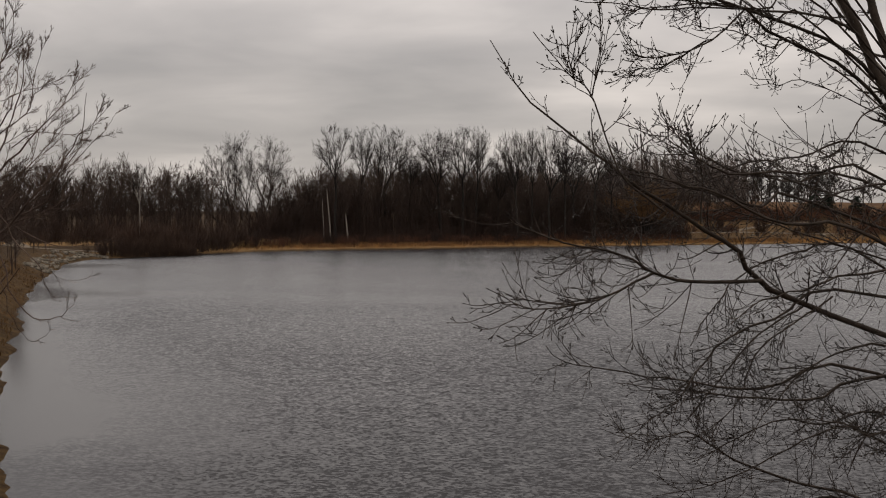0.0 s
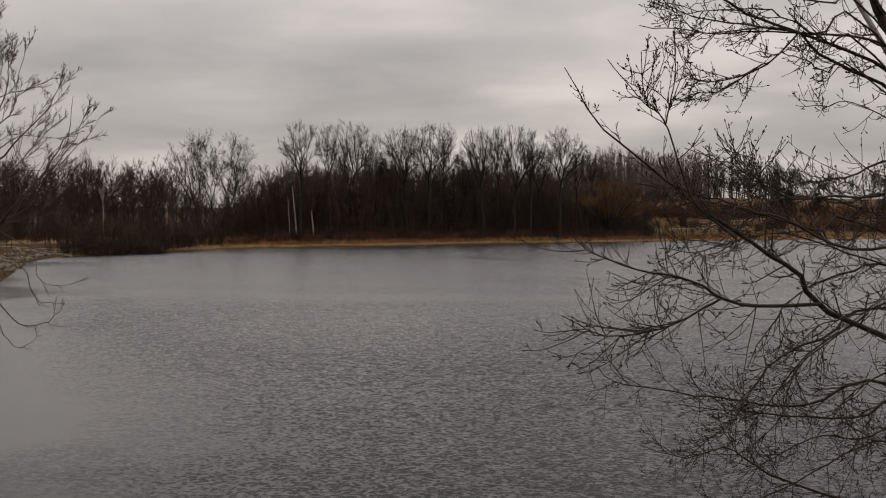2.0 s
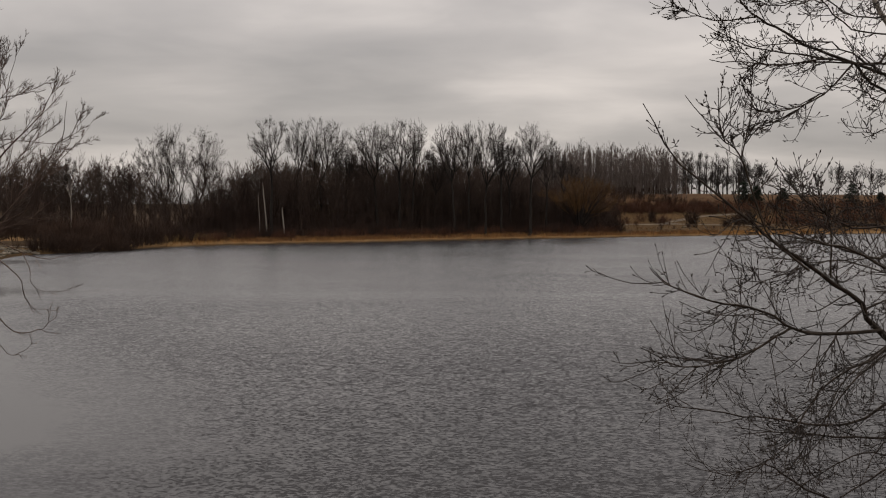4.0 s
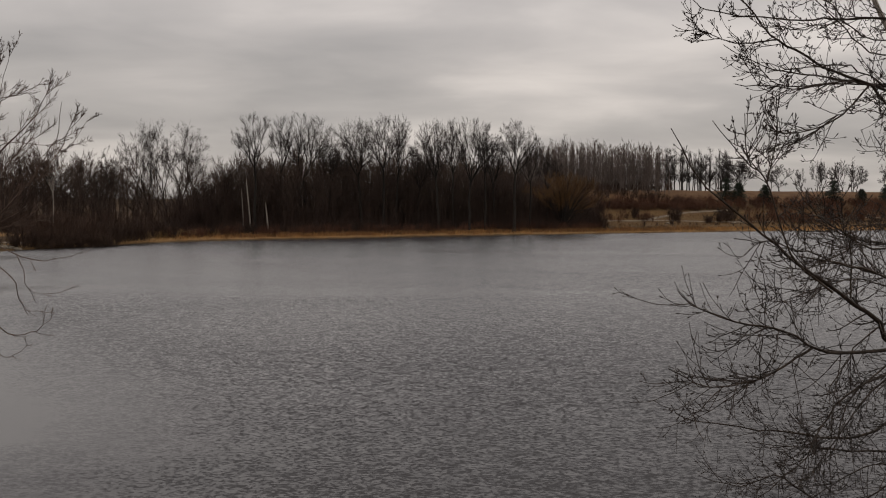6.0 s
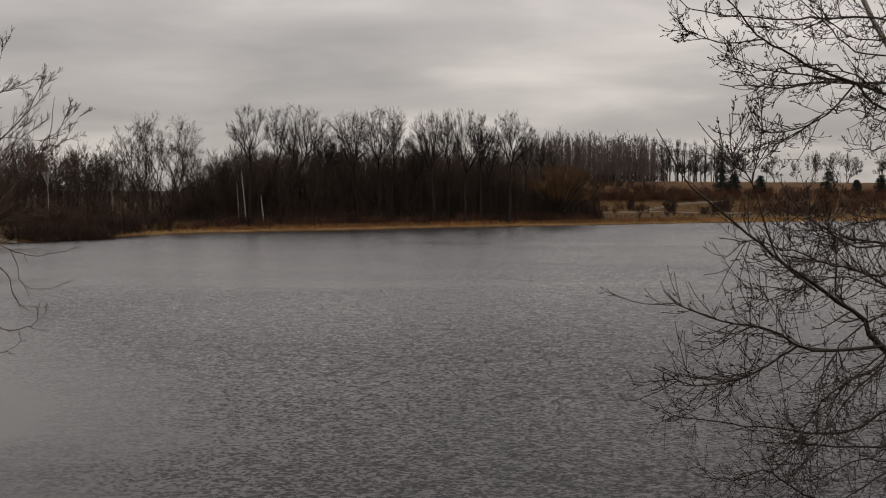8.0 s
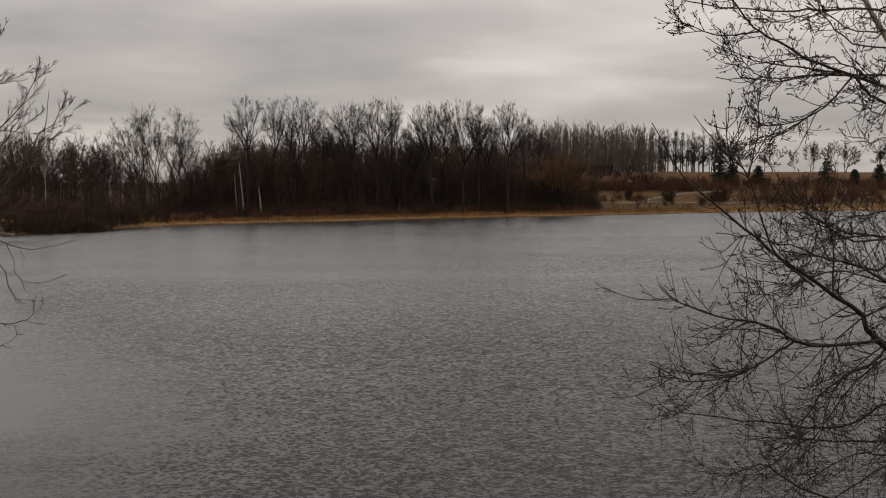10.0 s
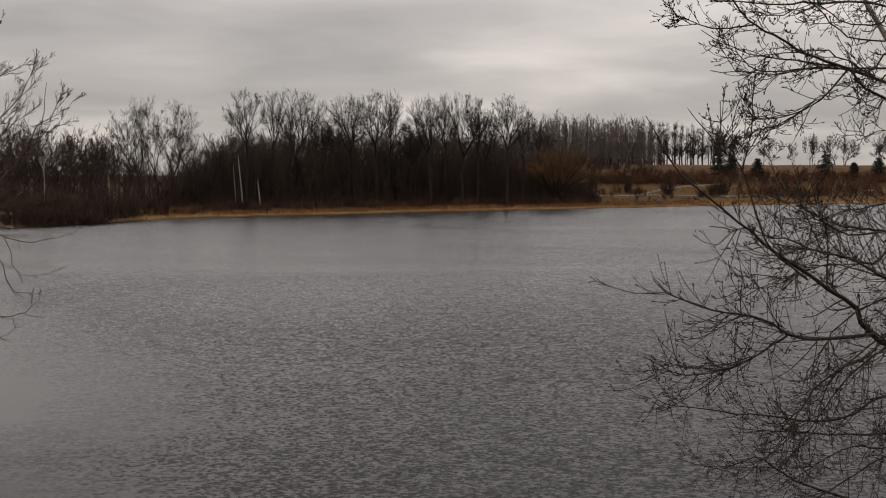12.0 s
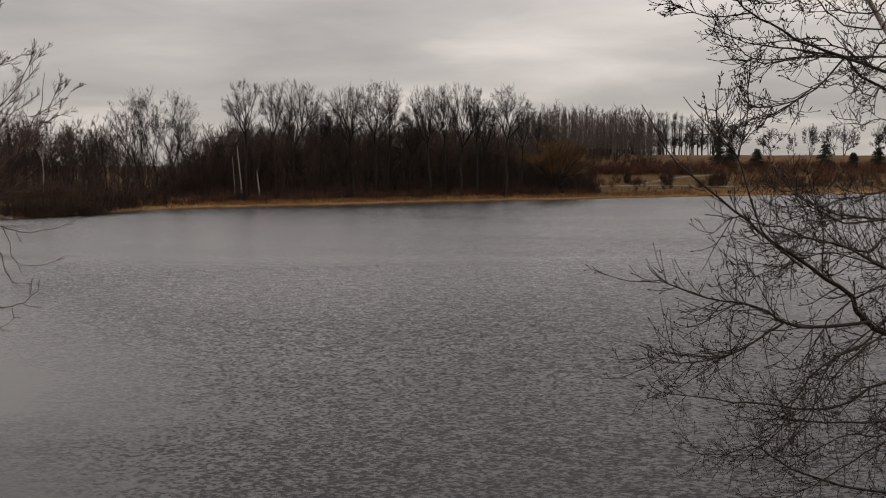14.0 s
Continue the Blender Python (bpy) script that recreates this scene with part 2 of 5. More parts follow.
    for n, ax, lo, hi, steep in ((small, 0.35, 0.42, 0.70, -0.42), (big, 0.2, 0.40, 0.75, -0.15)):
        ch = nt.nodes.new("ShaderNodeSeparateColor")
        link(nt, n.outputs["Color"], ch.inputs[0])
        front = nt.nodes.new("ShaderNodeMapRange")
        front.inputs["From Min"].default_value, front.inputs["From Max"].default_value = lo, hi
        front.inputs["To Min"].default_value, front.inputs["To Max"].default_value = -0.012, steep
        link(nt, ch.outputs["Green"], front.inputs["Value"])
        across = nt.nodes.new("ShaderNodeMath")
        across.operation = "MULTIPLY_ADD"
        across.inputs[1].default_value, across.inputs[2].default_value = ax, -0.5 * ax
        link(nt, ch.outputs["Red"], across.inputs[0])
        xyz = nt.nodes.new("ShaderNodeCombineXYZ")
        link(nt, across.outputs[0], xyz.inputs[0])
        link(nt, front.outputs[0], xyz.inputs[1])
        parts.append(xyz.outputs[0])
    add = nt.nodes.new("ShaderNodeVectorMath")
    link(nt, parts[0], add.inputs[0])
    link(nt, parts[1], add.inputs[1])
    total = add.outputs[0]
    sc = nt.nodes.new("ShaderNodeVectorMath")
    sc.operation = "SCALE"
    link(nt, total, sc.inputs[0])
    link(nt, amp.outputs[0], sc.inputs["Scale"])
    up = nt.nodes.new("ShaderNodeVectorMath")
    up.inputs[1].default_value = (0, 0, 1)
    link(nt, sc.outputs[0], up.inputs[0])
    nm = nt.nodes.new("ShaderNodeVectorMath")
    nm.operation = "NORMALIZE"
    link(nt, up.outputs[0], nm.inputs[0])
    link(nt, nm.outputs[0], b.inputs["Normal"])
    return m


GROUND, WATER = ground_material(), water_material()


# ---- mesh tools ----
def unit(v):
    return v / np.maximum(np.linalg.norm(v, axis=-1, keepdims=True), 1e-9)


def tubes(P, R, k):
    """Tapered tubes of k sides along the polylines P (lines, points, 3) with the radii R: vertices and quads."""
    P, R = np.asarray(P, float), np.asarray(R, float)
    B, n, _ = P.shape
    T = np.empty_like(P)
    T[:, 1:-1] = P[:, 2:] - P[:, :-2]
    T[:, 0], T[:, -1] = P[:, 1] - P[:, 0], P[:, -1] - P[:, -2]
    T = unit(T)
    ref = np.where(np.abs(T[:, :1, 2:]) > 0.8, np.array([1.0, 0.1, 0]), np.array([0.1, 0.05, 1.0]))
    U = unit(np.cross(T, np.broadcast_to(ref, T.shape)))
    V = np.cross(T, U)
    a = np.arange(k) * 2 * np.pi / k
    ring = U[:, :, None] * np.cos(a)[:, None] + V[:, :, None] * np.sin(a)[:, None]
    verts = (P[:, :, None] + ring * R[:, :, None, None]).reshape(-1, 3)
    i = np.arange(B * n * k).reshape(B, n, k)
    lo, hi = i[:, :-1], i[:, 1:]
    quads = np.stack((lo, np.roll(lo, -1, 2), np.roll(hi, -1, 2), hi), -1).reshape(-1, 4)
    return verts, quads


def joined(sets):
    vs, fs, off = [], [], 0
    for v, f in sets:
        vs.append(v)
        fs.append(f + off)
        off += len(v)
    return np.concatenate(vs), np.concatenate(fs)


def raw_mesh(name, verts, faces, material, smooth=True):
    """A mesh from arrays; all faces have the same number of corners."""
    me = bpy.data.meshes.new(name)
    c = faces.shape[1]
    me.vertices.add(len(verts))
    me.vertices.foreach_set("co", np.ascontiguousarray(verts, np.float32).ravel())
    me.loops.add(faces.size)
    me.loops.foreach_set("vertex_index", np.ascontiguousarray(faces, np.int32).ravel())
    me.polygons.add(len(faces))
    me.polygons.foreach_set("loop_start", np.arange(0, faces.size, c, dtype=np.int32))
    me.polygons.foreach_set("loop_total", np.full(len(faces), c, np.int32))
    me.polygons.foreach_set("use_smooth", np.full(len(faces), smooth))
    me.update(calc_edges=True)
    me.materials.append(material)
    return me


def part(name, mesh, parent, label=""):
    ob = new(name, mesh)
    ob.parent = parent
    return tagged(ob, label)


def lerp_at(P, idx, u):
    n = P.shape[1]
    f = u * (n - 1)
    i = np.minimum(f.astype(int), n - 2)
    w = (f - i)[:, None]
    return P[idx, i] * (1 - w) + P[idx, i + 1] * w, unit(P[idx, i + 1] - P[idx, i])


def grow(rng, P, R, count, span, angle, length, up=0.1, wobble=0.1, steps=5, thick=0.6, thin=0.3, late=0.0, flat=1.0, least=0.0):
    """Branches off the polylines P: count a line, within span of its length, at angle degrees from it. length is a share of the
    line's own length, or a pair of metres. up bends them skyward from the start, late towards their ends."""
    B = len(P)
    idx = np.repeat(np.arange(B), count)
    N = len(idx)
    u = rng.uniform(span[0], span[1], N)
    base, tan = lerp_at(P, idx, u)
    rad, _ = lerp_at(np.repeat(R[:, :, None], 3, 2), idx, u)
    side = rng.normal(size=(N, 3)) * (1, 1, flat)
    side = unit(side - tan * (side * tan).sum(1, keepdims=True))
    a = np.radians(angle) * (1 + 0.28 * rng.normal(size=(N, 1)))
    d = unit(tan * np.cos(a) + side * np.sin(a))
    if isinstance(length, tuple):
        L = rng.uniform(length[0], length[1], N) * (1.2 - 0.62 * u)
    else:
        whole = np.linalg.norm(np.diff(P, axis=1), axis=2).sum(1)[idx]
        L = whole * length * (1.2 - 0.65 * u) * rng.uniform(0.6, 1.2, N)
    step = (L / (steps - 1))[:, None]
    pts = [base]
    for s in range(steps - 1):
        lift = up + late * (s / max(steps - 2, 1))
        d = unit(d + np.array([0, 0, 1.0]) * lift + rng.normal(size=(N, 3)) * wobble)
        pts.append(pts[-1] + d * step)
    r0 = np.maximum(rad[:, 0] * thick, least)
    return np.stack(pts, 1), r0[:, None] * np.linspace(1, thin, steps)


def spline(points, n):
    """A smooth line of n points through a few given ones (Catmull-Rom)."""
    p = np.array(points, float)
    p = np.vstack((2 * p[0] - p[1], p, 2 * p[-1] - p[-2]))
    out = []
    for u in np.linspace(0, len(p) - 3 - 1e-6, n):
        i, w = int(u), u - int(u)
        a, b, c, d = p[i:i + 4]
        out.append(0.5 * (2 * b + (c - a) * w + (2 * a - 5 * b + 4 * c - d) * w ** 2 + (3 * b - a - 3 * c + d) * w ** 3))
    return np.array(out)


def spindles(base, way, size, girth):
    """Pointed buds: a three-sided spindle at each base along each way."""
    way = unit(way)
    ref = np.where(np.abs(way[:, 2:]) > 0.8, np.array([1.0, 0, 0]), np.array([0, 0, 1.0]))
    U = unit(np.cross(way, ref))
    V = np.cross(way, U)
    rows = []
    for along, r in ((0, 0.35), (0.3, 1.0), (0.65, 0.75), (1.0, 0.05)):
        for c, s in ((1, 0), (-0.5, 0.87), (-0.5, -0.87)):
            rows.append(base + way * (size * along)[:, None] + (U * c + V * s) * (girth * r)[:, None])
    verts = np.stack(rows, 1).reshape(-1, 3)
    q = np.array([(j * 3 + i, j * 3 + (i + 1) % 3, j * 3 + 3 + (i + 1) % 3, j * 3 + 3 + i) for j in range(3) for i in range(3)])
    return verts, (q[None] + np.arange(len(base))[:, None, None] * 12).reshape(-1, 4)


# ---- the pond's outline and the lie of the land ----
def chaikin(p, times):
    for _ in range(times):
        q = np.roll(p, -1, 0)
        p = np.stack((p * 0.75 + q * 0.25, p * 0.25 + q * 0.75), 1).reshape(-1, 2)
    return p


SHORE = chaikin(np.array([
    (-9, 12), (-10.2, 20), (-13.2, 28), (-17.2, 36), (-21.6, 43), (-30, 61), (-40, 82), (-51, 107), (-62, 135), (-69, 158), (-63, 167),
    (-59, 175), (-55.5, 186), (-46, 198), (-33, 208), (-19, 216), (-8, 224.5), (8.5, 234), (29, 245), (45, 254), (70, 269), (100, 281),
    (128, 291), (175, 316), (215, 300), (225, 220), (190, 110), (120, 40), (50, 22), (14, 17), (2, 12.5)], float), 3)


def shore_distance(x, y):
    """Metres from the water's edge, positive on land."""
    shape = np.shape(x)
    q = np.stack((np.ravel(x), np.ravel(y)), 1)
    a, b = SHORE, np.roll(SHORE, -1, 0)
    best, inside = np.full(len(q), 1e9), np.zeros(len(q), bool)
    for (ax, ay), (bx, by) in zip(a, b):
        ex, ey = bx - ax, by - ay
        t = np.clip(((q[:, 0] - ax) * ex + (q[:, 1] - ay) * ey) / (ex * ex + ey * ey + 1e-9), 0, 1)
        best = np.minimum(best, (q[:, 0] - ax - t * ex) ** 2 + (q[:, 1] - ay - t * ey) ** 2)
        cross = (ay > q[:, 1]) != (by > q[:, 1])
        inside ^= cross & (q[:, 0] < (bx - ax) * (q[:, 1] - ay) / (by - ay + 1e-12) + ax)
    d = np.sqrt(best)
    return np.where(inside, -d, d).reshape(shape)


def ease(a, b, v):
    t = np.clip((v - a) / (b - a), 0, 1)
    return t * t * (3 - 2 * t)


def wave(x, y):
    return np.sin(x * 0.31 + 1.3 * np.sin(y * 0.17)) * np.cos(y * 0.27 + 0.9 * np.sin(x * 0.13)) + 0.5 * np.sin(x * 0.83 + y * 0.61) * np.sin(y * 1.01 - x * 0.37)


def land(x, y, d=None):
    """Height of the ground at x, y."""
    x, y = np.asarray(x, float), np.asarray(y, float)
    d = shore_distance(x, y) if d is None else d
    d = d + 0.5 * wave(x, y) * ease(-6, 0, d) * ease(8, 2, d)
    bank = 0.35 * (1 - np.exp(-np.maximum(d, 0) / 0.8)) + 0.9 * ease(1, 16, d) + 0.12 * wave(x * 0.5, y * 0.5) * ease(2, 10, d)
    west = (1.3 * ease(172, 150, y) + 2.2 * ease(26, 42, y) * ease(122, 84, y)) * ease(0.3, 5.5, d) * ease(-15, -25, x)
    hill = 10.0 * ease(296, 350, y - 0.3 * (x - 60)) * ease(5, 40, x)
    near = 1.6 * ease(1, 8, d) * ease(24, 14, y)
    return np.where(d > 0, bank + west + hill + near, np.maximum(d * 0.35, -1.8))


def stretch(lo, hi, step, reach):
    mid = np.arange(lo, hi + step, step)
    out, s, v = [], step, hi + step
    while v < reach:
        s *= 1.35
        v += s
        out.append(v)
    left = [lo + hi - o for o in out]
    return np.concatenate((left[::-1], mid, out))


def build_ground():
    xs, ys = stretch(-110, 190, 1.6, 3000), stretch(-10, 330, 1.6, 3400)
    X, Y = np.meshgrid(xs, ys)
    D = shore_distance(X, Y)
    Z = land(X, Y, D)
    verts = np.stack((X, Y, Z), -1).reshape(-1, 3)
    h, w = X.shape
    i = np.arange(h * w).reshape(h, w)
    faces = np.stack((i[:-1, :-1], i[:-1, 1:], i[1:, 1:], i[1:, :-1]), -1).reshape(-1, 4)
    me = raw_mesh("ground", verts, faces, GROUND)
    straw = ease(9, 3, D) * ease(0.4, 1.6, D) * ease(150, 178, Y)
    straw = np.maximum(straw, 0.2 * ease(262, 290, Y) * ease(30, 50, X) * ease(330, 300, Y) * (D > 0))
    straw = np.maximum(straw, 0.15 * ease(8, 1, D) * (D > 0))
    rise = Y - 0.3 * (X - 60)
    straw = np.maximum(straw, 0.22 * ease(300, 307, rise) * ease(320, 315, rise) * ease(34, 48, X))
    straw = np.maximum(straw, 0.75 * ease(178, 188, Y) * ease(206, 198, Y) * ease(-56, -66, X) * ease(-120, -100, X))
    field = ease(322, 330, rise) * ease(20, 50, X)
    col = np.stack((straw, field, 0 * straw, 1 + 0 * straw), -1).reshape(-1, 4)
    layer = me.color_attributes.new("cover", "FLOAT_COLOR", "POINT")
    layer.data.foreach_set("color", col.astype(np.float32).ravel())
    tagged(new("ground", me), "brown leaf litter and dry grass round a pond", "ground", kind="structure")


build_ground()
wm = raw_mesh("water", np.array([(-120, -5, 0), (260, -5, 0), (260, 345, 0), (-120, 345, 0)], float), np.array([[0, 1, 2, 3]]), WATER)
tagged(new("water", wm), "grey rippled pond water under an overcast sky", "water", kind="structure")


def track(name, points, width, label):
    """A gravel track laid on the land."""
    line = spline([(x, y, 0) for x, y in points], 60)[:, :2]
    t = unit(np.gradient(line, axis=0))
    side = np.stack((-t[:, 1], t[:, 0]), 1)
    cols = []
    for o in np.linspace(-0.5, 0.5, 4):
        q = line + side * width * o
        cols.append(np.column_stack((q, land(q[:, 0], q[:, 1]) + 0.10)))
    v = np.stack(cols, 1)
    i = np.arange(v.shape[0] * 4).reshape(-1, 4)
    f = np.stack((i[:-1, :-1], i[:-1, 1:], i[1:, 1:], i[1:, :-1]), -1).reshape(-1, 4)
    tagged(new(name, raw_mesh(name, v.reshape(-1, 3), f, GRAVEL)), label, "track", kind="structure")


track("track_1", [(14, 280), (30, 290), (45, 300), (58, 304), (75, 307.5), (95, 313.5), (118, 325), (143, 334), (178, 345)], 1.9, "pale gravel track through dry grass")
track("track_3", [(57, 304), (63, 310), (73, 319), (88, 326)], 1.6, "faint pale track climbing the meadow")
track("track_2", [(-120, 150), (-92, 158), (-78, 164), (-66, 172), (-62, 185), (-66, 205)], 3.0, "pale gravel track along the stony bank")


# ---- trees ----
def top_tree(name, label, category="tree", group="", kind=""):
    return tagged(new(name), label, category, group, kind)


def fork_on(rng, end, way, rad, kids, angle, length, steps, thick, thin, up, wobble):
    """Each limb's end divides into kids limbs, turned by about angle degrees and spread evenly round it."""
    n = len(end)
    ref = np.where(np.abs(way[:, 2:]) > 0.9, np.array([1.0, 0, 0]), np.array([0, 0, 1.0]))
    U = unit(np.cross(way, ref))
    V = np.cross(way, U)
    turn = rng.uniform(0, 2 * np.pi, (n, 1)) + np.arange(kids) * 2 * np.pi / kids + rng.normal(size=(n, kids)) * 0.35
    a = np.radians(angle) * rng.uniform(0.45, 1.3, (n, kids))
    d = way[:, None] * np.cos(a)[..., None] + (U[:, None] * np.cos(turn)[..., None] + V[:, None] * np.sin(turn)[..., None]) * np.sin(a)[..., None]
    d = unit(d.reshape(-1, 3))
    p = np.repeat(end, kids, 0)
    L = length * rng.uniform(0.75, 1.15, len(d))
    pts = [p]
    for _ in range(steps - 1):
        d = unit(d + np.array([0, 0, up]) + rng.normal(size=d.shape) * wobble)
        pts.append(pts[-1] + d * (L / (steps - 1))[:, None])
    r0 = np.repeat(rad, kids) * thick
    return np.stack(pts, 1), r0[:, None] * np.linspace(1, thin, steps), d


def cottonwood_meshes(rng, height, fork, limbs, lean=0.0, twig=TWIG, bark=BARK, trunk_r=None, spread=26, thread=0.017, twigs=5, subs=7, wide=0.47):
    """Trunk and forking limbs, and a domed crown of finer forks and twigs, of a tall bare cottonwood."""
    r = trunk_r or height * 0.0145
    h = np.linspace(0, 1, 8)
    bend = np.cumsum(rng.normal(size=(8, 2)) * 0.008 * height, 0) * h[:, None]
    trunk = np.column_stack((bend[:, 0] + lean * height * fork * h ** 1.2, bend[:, 1], h * height * fork - 0.3))[None]
    tr = (r * (1 - 0.42 * h))[None]
    tr[0, 0] *= 1.3
    rest = height * (1 - fork)
    end, way, rad = trunk[:, -1], unit(trunk[:, -1] - trunk[:, -2]), tr[:, -1]
    mid = end[0] + (lean * rest * 0.3, 0, rest * 0.44)
    half = np.array([rest * wide, rest * wide, rest * 0.56])

    def dome(line):
        """Shortens each line that leaves the rounded outline of the crown until it ends on it."""
        start, limit = line[:, :1], rng.uniform(0.86, 1.02, len(line))
        lo, hi = np.full(len(line), 0.15), np.ones(len(line))
        for _ in range(9):
            k = (lo + hi) / 2
            out = np.linalg.norm((start[:, 0] + (line[:, -1] - start[:, 0]) * k[:, None] - mid) / half, axis=1) > limit
            lo, hi = np.where(out, lo, k), np.where(out, k, hi)
        return start + (line - start) * hi[:, None, None]

    def kept(line, girth):
        """Only the branches that end within the crown's rounded outline."""
        inside = np.linalg.norm((line[:, -1] - mid) / half, axis=1) < rng.uniform(0.98, 1.10, len(line))
        return line[inside], girth[inside]

    A, RA, way = fork_on(rng, end, way, rad, limbs, spread, rest * 0.22, 5, 0.70, 0.80, 0.02, 0.04)
    P, R, _ = fork_on(rng, A[:, -1], way, RA[:, -1], 3, spread * 1.1, rest * 0.95, 9, 0.80, 0.12, 0.035, 0.05)
    P = dome(P)
    side, side_r = grow(rng, trunk, tr, 2, (0.66, 0.98), 46, (rest * 0.25, rest * 0.45), 0.05, 0.06, 6, 0.3, 0.3, 0.02)
    heavy = [tubes(trunk, tr, 9), tubes(A, RA, 7), tubes(P, R, 5)]
    P1, R1 = kept(*grow(rng, P, R, 11, (0.22, 0.97), 32, 0.42, 0.02, 0.05, 5, 0.5, 0.3, 0.03, least=thread * 1.3))
    P2, R2 = kept(*grow(rng, P1, R1, subs, (0.1, 0.95), 30, 0.50, 0.02, 0.05, 4, 0.65, 0.45, 0.03, least=thread * 0.8))
    S2, T2 = grow(rng, side, side_r, 6, (0.15, 1.0), 36, 0.4, 0.05, 0.07, 4, 0.6, 0.5, 0.02, least=thread)
    P3, R3 = kept(*grow(rng, np.concatenate((P2, S2)), np.concatenate((R2, T2)), twigs, (0.1, 1.0), 30, 0.5, 0.04, 0.05, 2, 0.8, 0.5, least=thread * 0.7))
    light = [tubes(P1, R1, 4), tubes(side, side_r, 4), tubes(P2, R2, 3), tubes(S2, T2, 3), tubes(P3, R3, 3)]
    return raw_mesh("trunk", *joined(heavy), bark), raw_mesh("crown", *joined(light), twig)


rng = np.random.default_rng(5)
VARIANTS = [cottonwood_meshes(rng, 25, 0.50, 5, spread=28), cottonwood_meshes(rng, 25, 0.43, 6, spread=33, wide=0.5), cottonwood_meshes(rng, 25, 0.53, 5, spread=32, wide=0.5),
            cottonwood_meshes(rng, 25, 0.49, 5, lean=0.07, spread=29), cottonwood_meshes(rng, 25, 0.46, 6, lean=-0.06, spread=30)]


def plant(x, y, variant, height, turn, label, wide=1.0, trunk_material=None, group="cottonwoods along the far shore"):
    e = top_tree("cottonwood_tree", label, "tree", group)
    tm, cm = variant
    if trunk_material:
        tm = tm.copy()
        tm.materials[0] = trunk_material
    part("trunk", tm, e)
    part("crown", cm, e)
    e.location = (x, y, float(land(x, y)))
    e.rotation_euler = (0, 0, turn)
    e.scale = (height / 25 * wide, height / 25 * wide, height / 25 * 1.04)
    return e


BARE = "tall bare cottonwood with dark bark at the wood's edge"
for x, y, v, h, a, w in ((-40.3, 218.5, 2, 23.8, 0.3, 0.75), (-38.3, 240, 0, 25.0, 1.9, 0.5), (-32.2, 240, 1, 25.6, 2.7, 0.9), (-27.7, 243, 3, 20, 0.3, 0.75),
                         (-19.6, 239, 4, 24.6, 0.4, 0.8), (-14.6, 239, 2, 25, 5.1, 0.78), (-12.0, 243, 3, 25, 0.2, 0.62), (-1.9, 239, 4, 24.6, 0.2, 0.72),
                         (1.3, 243, 0, 25, 3.3, 0.55), (5.1, 239, 1, 25.5, 1.2, 0.66), (8.8, 242, 2, 24.2, 4.6, 0.6), (15.6, 243, 0, 25.4, 2.4, 0.8),
                         (-7, 250, 1, 20, 0.9, 0.6), (20, 252, 2, 19.5, 0.5, 0.7), (-47, 250, 3, 18, 1.4, 0.7), (-24, 254, 1, 20, 5.0, 0.7), (11.5, 256, 4, 21, 1.1, 0.7), (25, 262, 0, 18, 2.7, 0.8)):
    plant(x, y, VARIANTS[v], h * 1.03, a, BARE, w * 1.25)

# the pale, leaning clump further west
LEANERS = [cottonwood_meshes(rng, 25, 0.24, 3, lean=-0.5, trunk_r=0.24, spread=20, wide=0.30), cottonwood_meshes(rng, 25, 0.26, 4, lean=-0.14, trunk_r=0.27, spread=22, wide=0.30),
           cottonwood_meshes(rng, 25, 0.28, 3, lean=0.0, trunk_r=0.24, spread=19, wide=0.26), cottonwood_meshes(rng, 25, 0.25, 4, lean=0.12, trunk_r=0.27, spread=22, wide=0.32)]
for x, y, v, h, w in ((-72.5, 247, 0, 19.5, 1.25), (-70.3, 248, 1, 25.5, 1.2), (-67.6, 250, 2, 25.5, 1.25), (-64.0, 247, 3, 24.5, 1.25), (-60.0, 252, 2, 18.5, 1.3)):
    plant(x, y, LEANERS[v], h, 0.1 * v, "slender bare tree leaning out of a clump", w, group="leaning clump")


# ---- woodland and brush (uncounted) ----
def stem_variant(rng, height, low):
    h = np.linspace(0, 1, 7)
    b = np.cumsum(rng.normal(size=(7, 2)) * 0.02 * height, 0) * h[:, None]
    trunk = np.column_stack((b, h * height * 0.85 - 0.3))[None]
    tr = (height * 0.0065 * (1 - 0.8 * h))[None]
    P1, R1 = grow(rng, trunk, tr, 18, (low, 0.99), 30, 0.30, 0.05, 0.04, 3, 0.5, 0.4, least=0.034)
    P2, R2 = grow(rng, P1, R1, 5, (0.12, 1.0), 30, 0.75, 0.05, 0.04, 2, 0.8, 0.4, least=0.040)
    return joined([tubes(trunk, tr, 5), tubes(P1, R1, 3), tubes(P2, R2, 3)])


def shrub_variant(rng, height, stems, per):
    a = rng.uniform(0, 2 * np.pi, stems)
    lean = rng.uniform(0.0, 0.5, stems)
    h = np.linspace(0, 1, 4)[None, :, None]
    way = np.stack((np.cos(a) * lean, np.sin(a) * lean, np.ones(stems)), 1)[:, None]
    L = (height * rng.uniform(0.55, 1.0, stems))[:, None, None]
    P = way * h * L + rng.normal(size=(stems, 4, 3)) * 0.05 * height * h
    P[:, :, :2] += (rng.normal(size=(stems, 1, 2)) * 0.22 * height)
    P[:, 0, 2] = -0.2
    R = np.full((stems, 4), 0.03) * np.linspace(1, 0.4, 4)
    P1, R1 = grow(rng, P, R, per, (0.05, 1.0), 34, 0.65, 0.05, 0.06, 2, 0.8, 0.5, least=0.042)
    return joined([tubes(P, R, 3), tubes(P1, R1, 3)])


